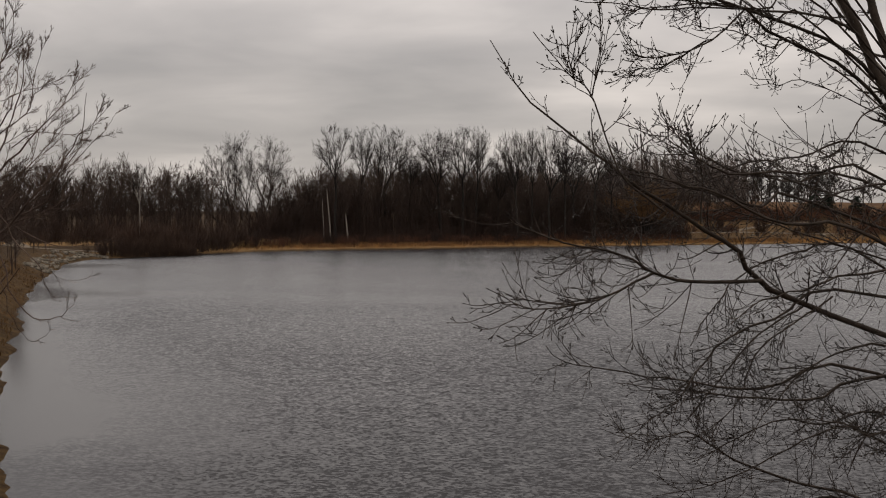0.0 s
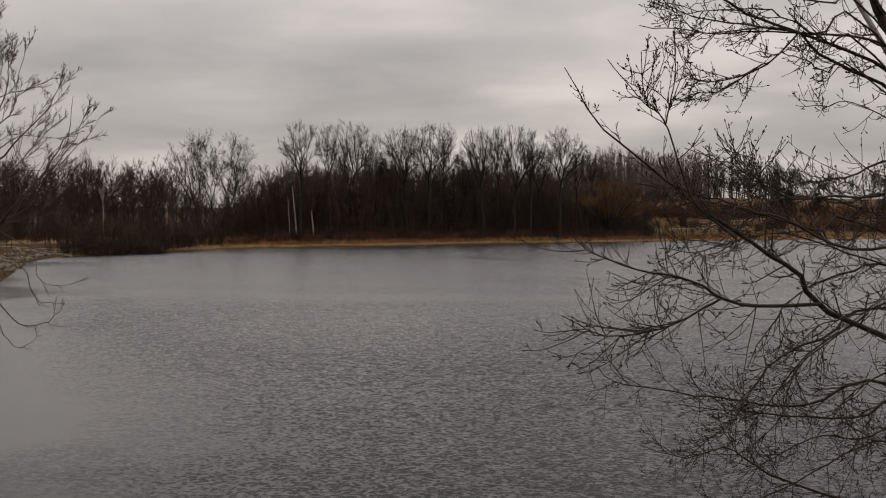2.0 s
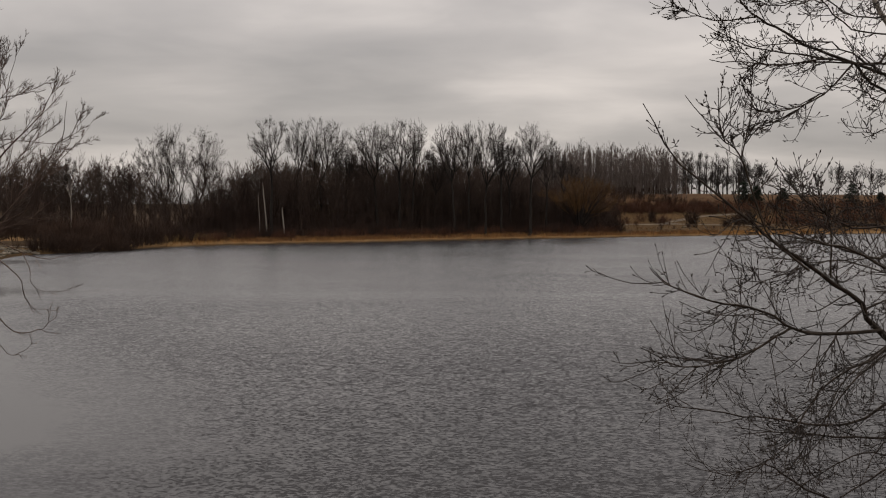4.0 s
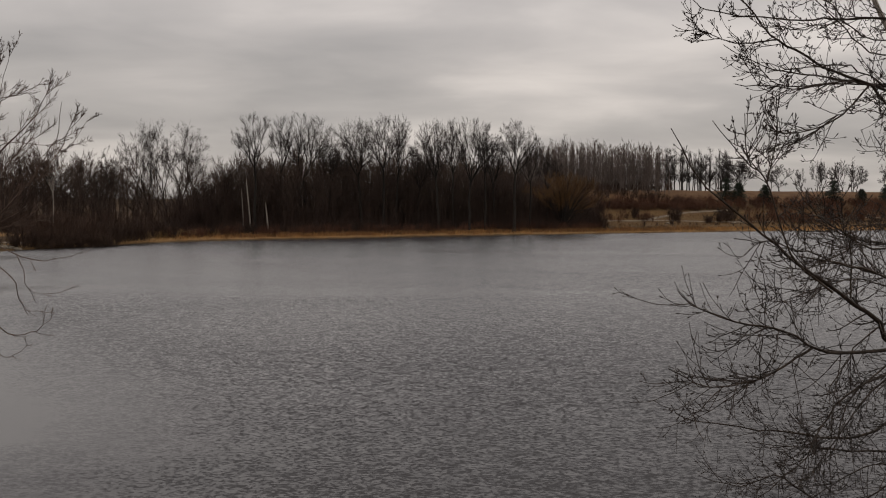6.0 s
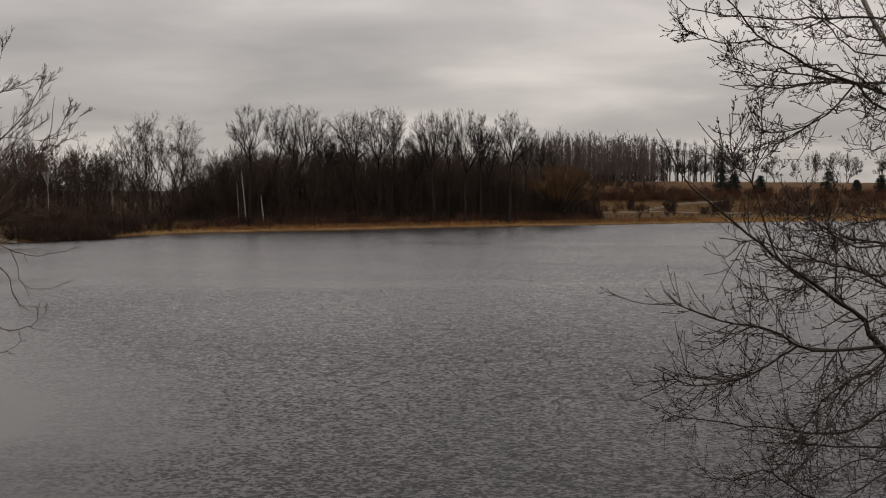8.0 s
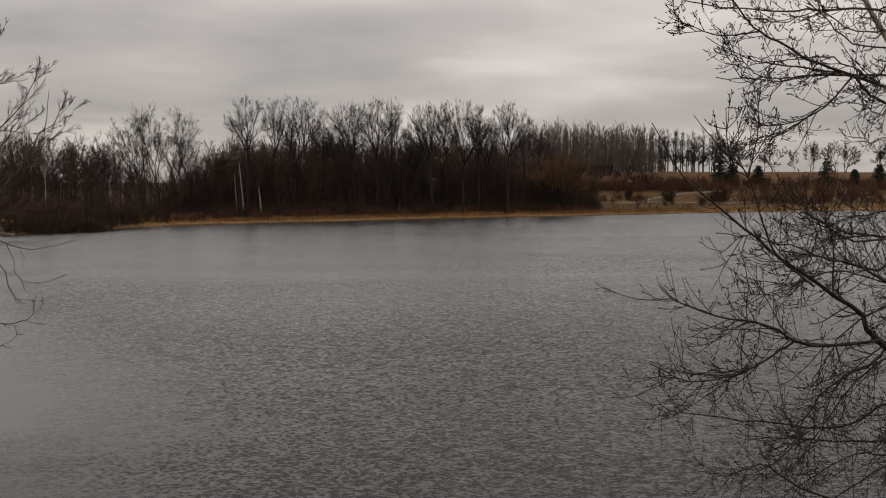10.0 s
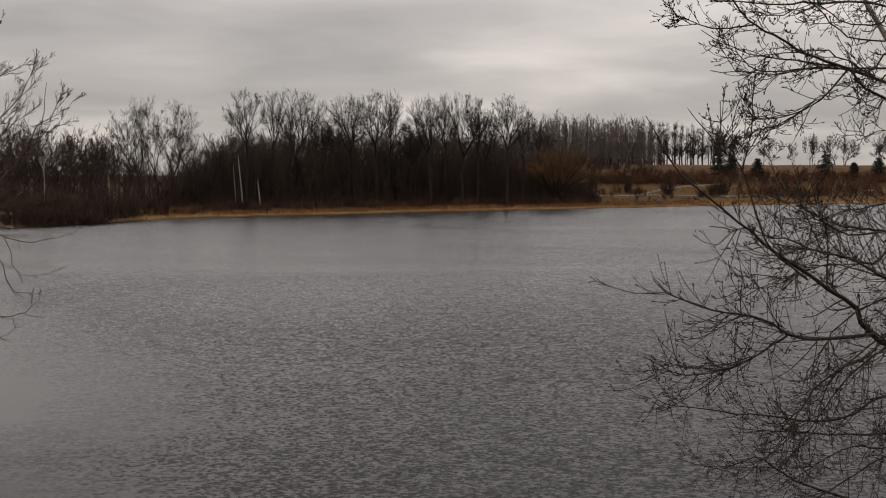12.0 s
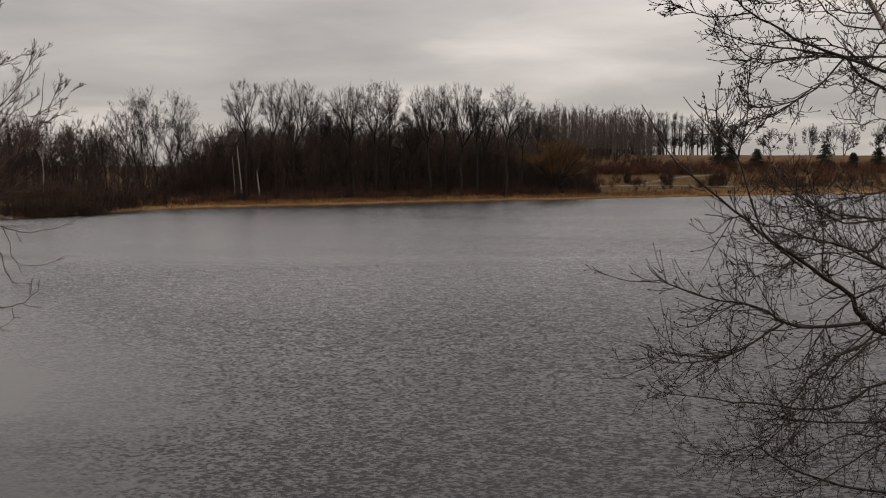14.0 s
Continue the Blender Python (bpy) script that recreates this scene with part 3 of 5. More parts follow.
def scatter(name, variants, places, material, label, category, seed):
    """One mesh of many plants: each place is x, y and a size factor."""
    r = np.random.default_rng(seed)
    sets = []
    z = land(np.array([p[0] for p in places]), np.array([p[1] for p in places]))
    for (x, y, s), zz in zip(places, z):
        v, f = variants[r.integers(len(variants))]
        a = r.uniform(0, 2 * np.pi)
        c, sn = np.cos(a), np.sin(a)
        w = v @ np.array([[c, sn, 0], [-sn, c, 0], [0, 0, 1]]) * (s, s, s * r.uniform(0.9, 1.1))
        sets.append((w + (x, y, zz), f))
    return tagged(new(name, raw_mesh(name, *joined(sets), material)), label, category, kind="stuff")


def region(r, n, x0, x1, y_of, depth, size):
    """n places between x0 and x1, set back by up to depth from the line y_of(x)."""
    x = r.uniform(x0, x1, n)
    return [(a, float(y_of(a)) + r.uniform(0, depth), r.uniform(*size)) for a in x]


shore_x = np.array([-140, -75, -66, -61, -55.5, -46, -33, -19, -8, 8.5, 29, 45, 70, 100, 128, 200.0])
shore_y = np.array([178, 174, 172, 173, 186, 198, 208, 216, 224.5, 234, 245, 254, 269, 281, 291, 312.0])


def back(k):
    return lambda x: np.interp(x, shore_x, shore_y) + k


rw = np.random.default_rng(11)
STEMS = [stem_variant(rw, 15, 0.25) for _ in range(6)]
SHRUBS = [shrub_variant(rw, 3.2, 15, 5) for _ in range(4)]
LOW_STEMS = [stem_variant(rw, 15, 0.08) for _ in range(4)]
tall = [(x, y, s * float(np.interp(x, (-56, -46, -34, 0, 14, 24, 40), (0.9, 1.02, 1.08, 1.16, 1.06, 0.72, 0.45)))) for x, y, s in region(rw, 540, -56, 40, back(22), 50, (0.92, 1.1))]
tall = [(x, y, s * (1 + 0.0035 * (y - float(back(24)(x))))) for x, y, s in tall]
scatter("woodland", STEMS, tall, WOOD_TWIG, "dense bare brown woodland behind the shore", "woods", 3)
scatter("west_woodland", STEMS, [(x, y, s * float(np.interp(x, (-150, -92, -84, -72, -68, -57, -50), (1.15, 1.15, 1.18, 1.10, 0.66, 0.66, 0.95)))) for x, y, s in region(rw, 290, -140, -48, back(40), 50, (0.8, 1.1))], WOOD_TWIG, "dark bare woodland beyond the stony bank", "woods", 4)
scatter("far_treeline", STEMS, [(x, y, s * float(np.interp(x, (-170, -140, -122, -92, -78, 60), (1.0, 1.0, 0.6, 0.6, 0.9, 1.5)))) for x, y, s in region(rw, 90, -200, 50, lambda x: 390, 50, (0.85, 1.1))], FAR_TWIG, "bare trees along the far horizon", "woods", 16)
scatter("bank_thicket", LOW_STEMS, [(x - rw.uniform(4, 20), y, rw.uniform(0.4, 0.85)) for x, y in zip(np.linspace(-17, -72, 80), np.linspace(26, 164, 80))], WOOD_TWIG, "dark leafless saplings on the bank above the stones", "woods", 17)
# saplings and brush in darker twigs, standing in for shade under the trees
scatter("understory", LOW_STEMS, region(rw, 170, -56, 36, back(20), 26, (0.4, 0.85)) + region(rw, 40, -58, -36, back(20), 26, (0.5, 0.95)) + region(rw, 90, -56, 40, back(11), 11, (0.3, 0.55)) + region(rw, 45, 0, 40, back(13), 14, (0.45, 0.8)), SHADED_THICKET, "bare saplings along the wood's edge", "woods", 14)
scatter("west_understory", LOW_STEMS, region(rw, 190, -108, -48, back(16), 40, (0.30, 0.62)), SHADED_THICKET, "bare saplings behind the stony bank", "woods", 15)
scatter("undergrowth", SHRUBS, region(rw, 110, -56, 40, back(9), 13, (0.45, 1.05)) + region(rw, 90, -56, 40, back(22), 22, (0.9, 2.2)) + region(rw, 130, -54, 34, back(7.0), 5, (0.3, 0.7)), SHADED_THICKET, "dense dark leafless brush under the trees", "brush", 5)
scatter("west_brush", SHRUBS, region(rw, 90, -110, -52, back(10), 34, (0.5, 1.4)) + region(rw, 50, -70, -55, back(1.0), 6, (0.6, 1.35)) + [(-68 + 13 * k - rw.uniform(0.3, 3.5), 159 + 15 * k + rw.uniform(0, 3.5), rw.uniform(0.4, 1.0)) for k in np.linspace(0.15, 1, 48)], BRUSH, "dark leafless thicket down to the water", "brush", 6)


scatter("shore_brush", SHRUBS, region(rw, 270, -54, 38, back(6.0), 5.0, (0.25, 0.6)), HEDGE_TWIG, "low reddish-brown brush behind the shore grass", "brush", 25)


def poplar_variant(rng, height):
    """A slim plantation poplar: straight stem, steep thin branches."""
    h = np.linspace(0, 1, 5)
    trunk = np.column_stack((rng.normal(size=(5, 2)) * 0.006 * height, h * height - 0.3))[None]
    tr = (height * 0.0075 * (1 - 0.85 * h))[None]
    P1, R1 = grow(rng, trunk, tr, 16, (0.06, 0.98), 22, 0.17, 0.03, 0.03, 2, 0.5, 0.5, least=0.042)
    P2, R2 = grow(rng, P1, R1, 3, (0.15, 1.0), 26, 0.9, 0.05, 0.04, 2, 0.8, 0.6, least=0.036)
    return joined([tubes(trunk, tr, 5), tubes(P1, R1, 3), tubes(P2, R2, 3)])


PLANT = [poplar_variant(rw, 15) for _ in range(4)]
scatter("plantation", PLANT, region(rw, 600, 16, 72, lambda x: 332 + 0.1 * x, 66, (0.90, 1.03)), POPLAR_TWIG, "straight bare poplars in a dense plantation", "woods", 7)
HEDGE = [shrub_variant(rw, 2.4, 12, 4) for _ in range(3)]
def slope_places(count, x0, x1, rise0, rise1, size):
    """Places on the slope, between two heights of its rise."""
    return [(x, 0.3 * (x - 60) + rw.uniform(rise0, rise1), rw.uniform(*size)) for x in rw.uniform(x0, x1, count)]


scatter("field_hedge", HEDGE, slope_places(380, 40, 190, 317, 327, (0.65, 1.1)) + slope_places(150, 38, 84, 318, 324, (0.6, 0.95)), HEDGE_TWIG, "reddish-brown leafless hedge below the field", "brush", 8)
scatter("shore_scrub", HEDGE, [(x, float(back(13 + 5 * math.sin(x * 0.21))(x)) + rw.uniform(0, 10), rw.uniform(0.3, 0.8)) for x in rw.uniform(44, 190, 46)], BRUSH, "low brown scrub in the grass behind the shore", "brush", 18)
scatter("slope_hedge", HEDGE, slope_places(170, 86, 215, 297, 312, (0.7, 1.5)) + slope_places(22, 44, 60, 303, 312, (0.5, 0.9)), HEDGE_TWIG, "dark leafless scrub on the lower slope", "brush", 19)
for x, y, size in ((66.5, 306, 1.35), (55, 307, 1.0), (80.5, 309, 1.2), (76, 304, 0.8), (84, 312, 1.5)):
    v, f = shrub_variant(rw, 3.0, 34, 8)
    bush = tagged(new("shrub", raw_mesh("shrub", v, f, BRUSH)), "rounded dark leafless shrub in the dry grass", "shrub", "meadow shrubs")
    bush.location, bush.scale = (x, y, float(land(x, y))), (size, size, size * 0.95)
scatter("plantation_brush", HEDGE, [(x, 330 + rw.uniform(-4, 5), rw.uniform(0.8, 1.7)) for x in np.linspace(18, 74, 50)] + [(x, 351 + 0.3 * (x - 60) + rw.uniform(-2, 6), rw.uniform(0.6, 1.2)) for x in np.linspace(24, 76, 60)], BRUSH, "dark brush at the foot of the plantation", "brush", 20)
edge = [(x - rw.uniform(3.5, 10), y + rw.uniform(-1.5, 1.5), rw.uniform(0.6, 1.3)) for x, y in zip(np.interp(np.linspace(24, 66, 150), (20, 28, 36, 43, 61, 82), (-10.2, -13.2, -17.2, -21.6, -30, -40)), np.linspace(24, 66, 150))]
scatter("bank_brush", SHRUBS, edge, BRUSH, "dark leafless brush on the near part of the bank", "brush", 23)
scatter("bank_saplings", LOW_STEMS, [(x - rw.uniform(3, 13), y, rw.uniform(0.45, 0.85)) for x, y in zip(np.linspace(-11, -34, 50), np.linspace(18, 68, 50))], TWIG_LEFT, "bare saplings on the near part of the bank", "woods", 24)


rh = np.random.default_rng(21)


def slender_meshes(rng, height):
    """Trunk and crown of a slim field tree: a straight stem with steep branches nearly from the ground."""
    h = np.linspace(0, 1, 6)
    trunk = np.column_stack((np.cumsum(rng.normal(size=(6, 2)) * 0.008 * height, 0), h * height - 0.3))[None]
    tr = (height * 0.013 * (1 - 0.88 * h))[None]
    P1, R1 = grow(rng, trunk, tr, 26, (0.16, 0.97), 27, 0.22, 0.03, 0.04, 4, 0.5, 0.4, least=0.052)
    P2, R2 = grow(rng, P1, R1, 10, (0.1, 1.0), 32, 0.70, 0.05, 0.05, 2, 0.8, 0.5, least=0.038)
    return raw_mesh("trunk", *tubes(trunk, tr, 6), BARK), raw_mesh("crown", *joined([tubes(P1, R1, 3), tubes(P2, R2, 3)]), FAR_TWIG)


SLENDER = [slender_meshes(rh, 25) for _ in range(4)]
BROAD = [cottonwood_meshes(rh, 25, 0.18, 4, twig=FAR_TWIG, spread=36, thread=0.085, trunk_r=0.46, twigs=4, subs=6, wide=0.56) for _ in range(2)]
ON_HILL = "bare field tree on the hill's skyline"
for i in range(34):
    x = 75 + 0.95 * i + 0.5 * math.sin(i * 5.1)
    plant(x, 392 + 13 * math.sin(i * 2.3), SLENDER[i % 4], 14.2 + 1.2 * math.sin(i * 1.9) - 0.05 * i, i * 1.7, ON_HILL, 1.35 + 0.3 * math.sin(i * 3.1), group="hilltop trees")
for i, (x, top, wide) in enumerate(((109.5, 12.8, 1.1), (112.5, 12.2, 1.2), (120, 9.0, 1.0), (126, 10.8, 1.35), (134, 9.0, 0.7), (138.5, 11.0, 0.8), (141.5, 12.4, 0.7), (148, 12.0, 1.0),
                                   (151.5, 12.0, 1.0), (155, 10.5, 1.1), (163, 8.5, 0.9), (166, 11.5, 0.9), (170, 13.5, 1.0), (174, 12.0, 1.0), (180, 12.0, 1.0), (188, 12.5, 1.0), (197, 11.5, 1.0))):
    plant(x, 395 + 6 * math.sin(i * 2.3), (BROAD + SLENDER[:1])[i % 3] if wide < 1.1 else BROAD[i % 2], top, i * 1.7, ON_HILL, wide, group="hilltop trees")


def willow_bush(x, y, height, width, seed):
    """A domed willow: many fine shoots rising from a short bole and arching over."""
    r = np.random.default_rng(seed)
    e = top_tree("willow_tree", "domed bare willow with orange-brown shoots", "tree")
    n = 26
    a = r.uniform(0, 2 * np.pi, n)
    k = r.uniform(0.15, 1.0, n)
    end = np.stack((np.cos(a) * width * 0.42 * k, np.sin(a) * width * 0.42 * k, height * 0.75 * np.sqrt(1 - 0.72 * k ** 2)), 1)
    u = np.linspace(0, 1, 6)[None, :, None]
    P = end[:, None] * u * (1, 1, 1) + np.array([0, 0, 1.0]) * (np.sin(u * np.pi) * height * 0.08)
    R = np.full((n, 6), 0.16) * np.linspace(1, 0.25, 6)
    P1, R1 = grow(r, P, R, 10, (0.3, 1.0), 30, 0.36, 0.05, 0.06, 4, 0.5, 0.3, least=0.022)
    P2, R2 = grow(r, P1, R1, 20, (0.1, 1.0), 30, 0.6, 0.05, 0.06, 2, 0.6, 0.5, least=0.014)
    part("trunk", raw_mesh("trunk", *tubes(P, R, 6), BARK), e)
    part("crown", raw_mesh("crown", *joined([tubes(P1, R1, 3), tubes(P2, R2, 3)]), WILLOW), e)
    e.location = (x, y, float(land(x, y)))


willow_bush(28.5, 257, 16.5, 24, 31)


def conifer(x, y, height, seed):
    """A small spruce: trunk and drooping boughs in whorls, set with needle sprays."""
    r = np.random.default_rng(seed)
    e = top_tree("conifer_tree", "small dark green conifer in the brown field", "tree", "field conifers")
    trunk = np.array([[(0, 0, -0.2), (0, 0, height * 0.5), (0, 0, height)]], float)
    part("trunk", raw_mesh("trunk", *tubes(trunk, np.array([[0.12, 0.08, 0.02]]), 6), BARK), e)
    n = 150
    h = r.uniform(0.03, 0.98, n)
    a = r.uniform(0, 2 * np.pi, n)
    L = height * 0.46 * (1 - h) ** 0.55 + 0.3
    s = np.stack((np.zeros(n), np.zeros(n), h * height), 1)
    d = np.stack((np.cos(a), np.sin(a), np.full(n, -0.15)), 1)
    u = np.linspace(0, 1, 4)[None, :, None]
    P = s[:, None] + d[:, None] * u * L[:, None, None]
    R = np.full((n, 4), 0.03)
    P1, R1 = grow(r, P, R, 18, (0.1, 1.0), 50, (0.3, 0.6), 0.05, 0.1, 2, 2.6, 0.4)
    part("crown", raw_mesh("crown", *joined([tubes(P, R, 3), tubes(P1, R1, 3)]), NEEDLE), e)
    e.location = (x, y, float(land(x, y)))


for i, (x, y, h) in enumerate(((89.5, 336, 7.8), (94, 338, 6.2), (103, 340, 5.8), (127.5, 346, 7.8), (138, 349, 5.0), (147, 351, 6.8))):
    conifer(x, y, h, 40 + i)


def snag(x, y, height, r0, tilt, label):
    """A dead standing trunk, bleached and broken off at the top."""
    h = np.linspace(0, 1, 7)
    P = np.column_stack((h * height * tilt + 0.06 * np.sin(h * 5), 0.05 * np.cos(h * 4), h * height - 0.2))[None]
    R = (r0 * (1.15 - 0.55 * h))[None]
    R[0, -1] *= 0.35
    e = top_tree("dead_snag", label, "dead tree")
    part("trunk", raw_mesh("trunk", *tubes(P, R, 8), BARK_PALE), e)
    e.location = (x, y, float(land(x, y)))


snag(-37.1, 216, 6.6, 0.17, -0.06, "short bleached dead trunk at the wood's edge")
snag(-40.6, 215.5, 11.5, 0.15, -0.07, "tall bleached dead stem among the cottonwoods")
snag(-42.6, 218, 9.0, 0.09, -0.03, "thin bleached dead stem at the wood's edge")
plant(-66.5, 176, VARIANTS[2], 15, 0.7, "slender pale-barked bare tree on the stony bank", 0.5, BARK_PALE, "")


# ---- shore grass, reeds and stones ----
def blades(name, places, height, width, material, label, seed):
    """Bent dry blades, each a narrow tapering leaf of three corners and a fold."""
    r = np.random.default_rng(seed)
    x, y = places[:, 0], places[:, 1]
    n = len(x)
    z = land(x, y)
    h = r.uniform(0.5, 1.0, n) * height
    a, b = r.uniform(0, 2 * np.pi, n), r.uniform(0, 2 * np.pi, n)
    w = width * r.uniform(0.6, 1.3, n)
    base = np.stack((x, y, z - 0.05), 1)
    side = np.stack((np.cos(a), np.sin(a), 0 * a), 1) * w[:, None]
    bend = np.stack((np.cos(b), np.sin(b), 0 * b), 1) * (h * r.uniform(0.1, 0.55, n))[:, None]
    up = np.array([0, 0, 1.0]) * h[:, None]
    v = np.stack((base - side, base + side, base + side * 0.7 + up * 0.6 + bend * 0.4, base - side * 0.7 + up * 0.6 + bend * 0.4,
                  base + side * 0.1 + up * 0.95 + bend, base - side * 0.1 + up * 0.95 + bend), 1).reshape(-1, 3)
    k = np.arange(n)[:, None] * 6
    f = np.concatenate((k + np.array([[0, 1, 2, 3]]), k + np.array([[3, 2, 4, 5]])))
    return tagged(new(name, raw_mesh(name, v, f, material, False)), label, "grass", kind="stuff")


def along_shore(r, n, i0, i1, d0, d1):
    """Points on land between d0 and d1 metres from the water, along the shore where x lies between i0 and i1 on the far side."""
    x = r.uniform(i0, i1, n)
    y = np.interp(x, shore_x, shore_y) + r.uniform(d0 - 6, d1 + 6, n)
    d = shore_distance(x, y)
    keep = (d > d0) & (d < d1)
    return np.stack((x, y), 1)[keep]


rg = np.random.default_rng(51)
pts = along_shore(rg, 85000, -54, 190, 0.1, 7.0)
clump = 0.5 + 0.5 * np.sin(pts[:, 0] * 0.55 + 2 * np.sin(pts[:, 1] * 0.21)) * np.sin(pts[:, 1] * 0.7)
drift = 0.5 + 0.5 * np.sin(pts[:, 0] * 0.11 + 1.9 * np.sin(pts[:, 0] * 0.047))
pts = pts[rg.uniform(size=len(pts)) < (0.1 + 0.9 * clump ** 1.5) * (0.35 + 0.65 * drift)]
blades("shore_grass", pts, 0.95, 0.035, STRAW, "tan dry grass along the water's edge", 52)
tall = np.concatenate((along_shore(rg, 3000, -58, -44, 5, 12), along_shore(rg, 1500, 40, 190, 4, 12)))
tall = tall[np.sin(tall[:, 0] * 0.9) * np.sin(tall[:, 1] * 0.7 + 1) > -0.1]
blades("reed_clumps", tall, 1.7, 0.045, REED, "tall dead reeds behind the shore grass", 53)

sedge = along_shore(rg, 26000, -46, 66, 2.4, 8.5)
sedge = sedge[np.sin(sedge[:, 0] * 0.35 + np.sin(sedge[:, 1])) * np.sin(sedge[:, 1] * 0.6) > -0.3]
blades("sedge", sedge, 1.2, 0.04, SEDGE, "rusty dead sedge behind the shore grass", 56)

bank_y = rg.uniform(26, 118, 14000)
shift = rg.uniform(0.0, 9.0, 14000)
bank_x = np.interp(bank_y, (20, 28, 36, 43, 61, 82, 107, 135), (-10.5, -14.2, -18.6, -22, -30, -40, -51, -62)) - shift
bank_pts = np.stack((bank_x, bank_y), 1)
bank_pts = bank_pts[(shore_distance(bank_x, bank_y) > 0.15) & (np.sin(bank_x * 1.3) * np.sin(bank_y * 0.9) > -0.35)]
blades("bank_grass", bank_pts, 0.42, 0.03, MEADOW, "short dead grass and litter on the steep bank", 55)
meadow = np.stack((rg.uniform(36, 200, 16000), rg.uniform(255, 372, 16000)), 1)
gap = shore_distance(meadow[:, 0], meadow[:, 1])
patchy = np.sin(meadow[:, 0] * 0.23 + 1.7 * np.sin(meadow[:, 1] * 0.19)) * np.sin(meadow[:, 1] * 0.31) > -0.25
meadow = meadow[(gap > 5) & (gap < 45) & patchy]
blades("meadow_grass", meadow, 0.7, 0.06, MEADOW, "rough dry grass on the slope behind the shore", 54)


def boulder_mesh(r):
    bm = bmesh.new()
    bmesh.ops.create_icosphere(bm, subdivisions=1, radius=0.5)
    for v in bm.verts:
        v.co *= r.uniform(0.75, 1.15)
        v.co.z *= 0.62
    me = bpy.data.meshes.new("stone")
    bm.to_mesh(me)
    bm.free()
    me.materials.append(STONE)
    return me


STONES = [boulder_mesh(rg) for _ in range(5)]
riprap = tagged(new("riprap"), "loose pale boulders lining the bank", "rocks")
west = [(-56, 120), (-62, 135), (-68.5, 156), (-66.5, 163)]
line = spline([(x, y, 0) for x, y in west], 150)
for i in range(150):
    px, py = line[i, 0] - rg.uniform(-0.3, 3.2), line[i, 1] + rg.uniform(-0.8, 0.8)
    ob = part("stone", STONES[i % 5], riprap)
    s = rg.uniform(0.4, 1.1)
    ob.location = (px, py, float(land(px, py)) + 0.08)
    ob.rotation_euler = (rg.uniform(-0.3, 0.3), rg.uniform(-0.3, 0.3), rg.uniform(0, 6.3))
    ob.scale = (s * 1.2, s, s)


# ---- the bank tree on the west side ----
def limb_tree(name, label, trunk, trunk_r, bark):
    """The standing trunk of a near tree, to which bough() adds its limbs."""
    e = top_tree(name, label)
    tl = spline(trunk, 12)[None]
    part("trunk", raw_mesh("trunk", *tubes(tl, np.linspace(trunk_r, trunk_r * 0.4, 12)[None], 12), bark), e)
    return e


def bough(tree, style, points, r0, r1, count, bark=None):
    """One limb through the given points, with its spray of twigs and, on the poplar, its buds. Limbs above the style's height have
    shorter side branches."""
    r = style["rng"]
    P = spline(points, 20)[None]
    P[0, 1:-1] += r.normal(size=(18, 3)) * 0.0018 * np.linalg.norm(P[0, -1] - P[0, 0])
    R = style["slim"] * (r0 + (r1 - r0) * np.linspace(0, 1, 20) ** 0.8)[None]
    limb = part("limb", raw_mesh("limb", *tubes(P, R, 8), bark or style["bark"]), tree)
    mean = P[0, 10:, 2].mean()
    short = 0.62 if mean > style["high"] else 1.0
    Q, S, c, twigs, tips = P, R, count, [], []
    if style["buds"]:
        c = round(count * (1.8 if mean < 7.35 else 2.2 if mean < 8.2 else 1.7)) + 4
    for lv in style["levels"]:
        rules = dict(lv["how"])
        if isinstance(rules["length"], tuple):
            rules["length"] = tuple(v * short for v in rules["length"])
        Q, S = grow(r, Q, S, c or lv["count"], **rules)
        twigs.append(tubes(Q, S, lv["sides"]))
        tips.append(Q)
        c = 0
    tagged(part("spray", raw_mesh("spray", *joined(twigs), style["twig"]), limb), kind="stuff")
    if style["buds"]:
        base, way = [P[:, -1]], [P[:, -1] - P[:, -2]]
        for Q in tips:
            base.append(Q[:, -1])
            way.append(Q[:, -1] - Q[:, -2])
            Q = Q[r.uniform(size=len(Q)) < 0.35]
            b, t = lerp_at(Q, np.arange(len(Q)), r.uniform(0.35, 0.95, len(Q)))
            base.append(b)
            way.append(unit(t) + 0.5 * r.normal(size=t.shape))
        base, way = np.concatenate(base), np.concatenate(way)
        size = r.uniform(*style["buds"], len(base))
        tagged(part("budding", raw_mesh("budding", *spindles(base, way, size, size * 0.19), BUD), limb), kind="stuff")


def how(span, angle, length, up, wobble, steps, thick, thin, late=0.0, flat=1.0, least=0.0):
    return dict(span=span, angle=angle, length=length, up=up, wobble=wobble, steps=steps, thick=thick, thin=thin, late=late, flat=flat, least=least)


BANK_LEVELS = ({"count": 9, "sides": 4, "how": how((0.30, 0.97), 27, (0.27, 1.0), 0.03, 0.03, 7, 0.5, 0.3, 0.05, least=0.0065)},
               {"count": 10, "sides": 3, "how": how((0.1, 1.0), 28, 0.42, 0.03, 0.035, 5, 0.6, 0.4, 0.05, least=0.0042)},
               {"count": 5, "sides": 3, "how": how((0.15, 1.0), 30, 0.45, 0.03, 0.05, 3, 0.7, 0.5, 0.03, least=0.0032)})
BANK_STYLE = dict(rng=np.random.default_rng(61), levels=BANK_LEVELS, bark=TWIG_LEFT, twig=TWIG_LEFT, buds=None, high=99.0, slim=0.62)
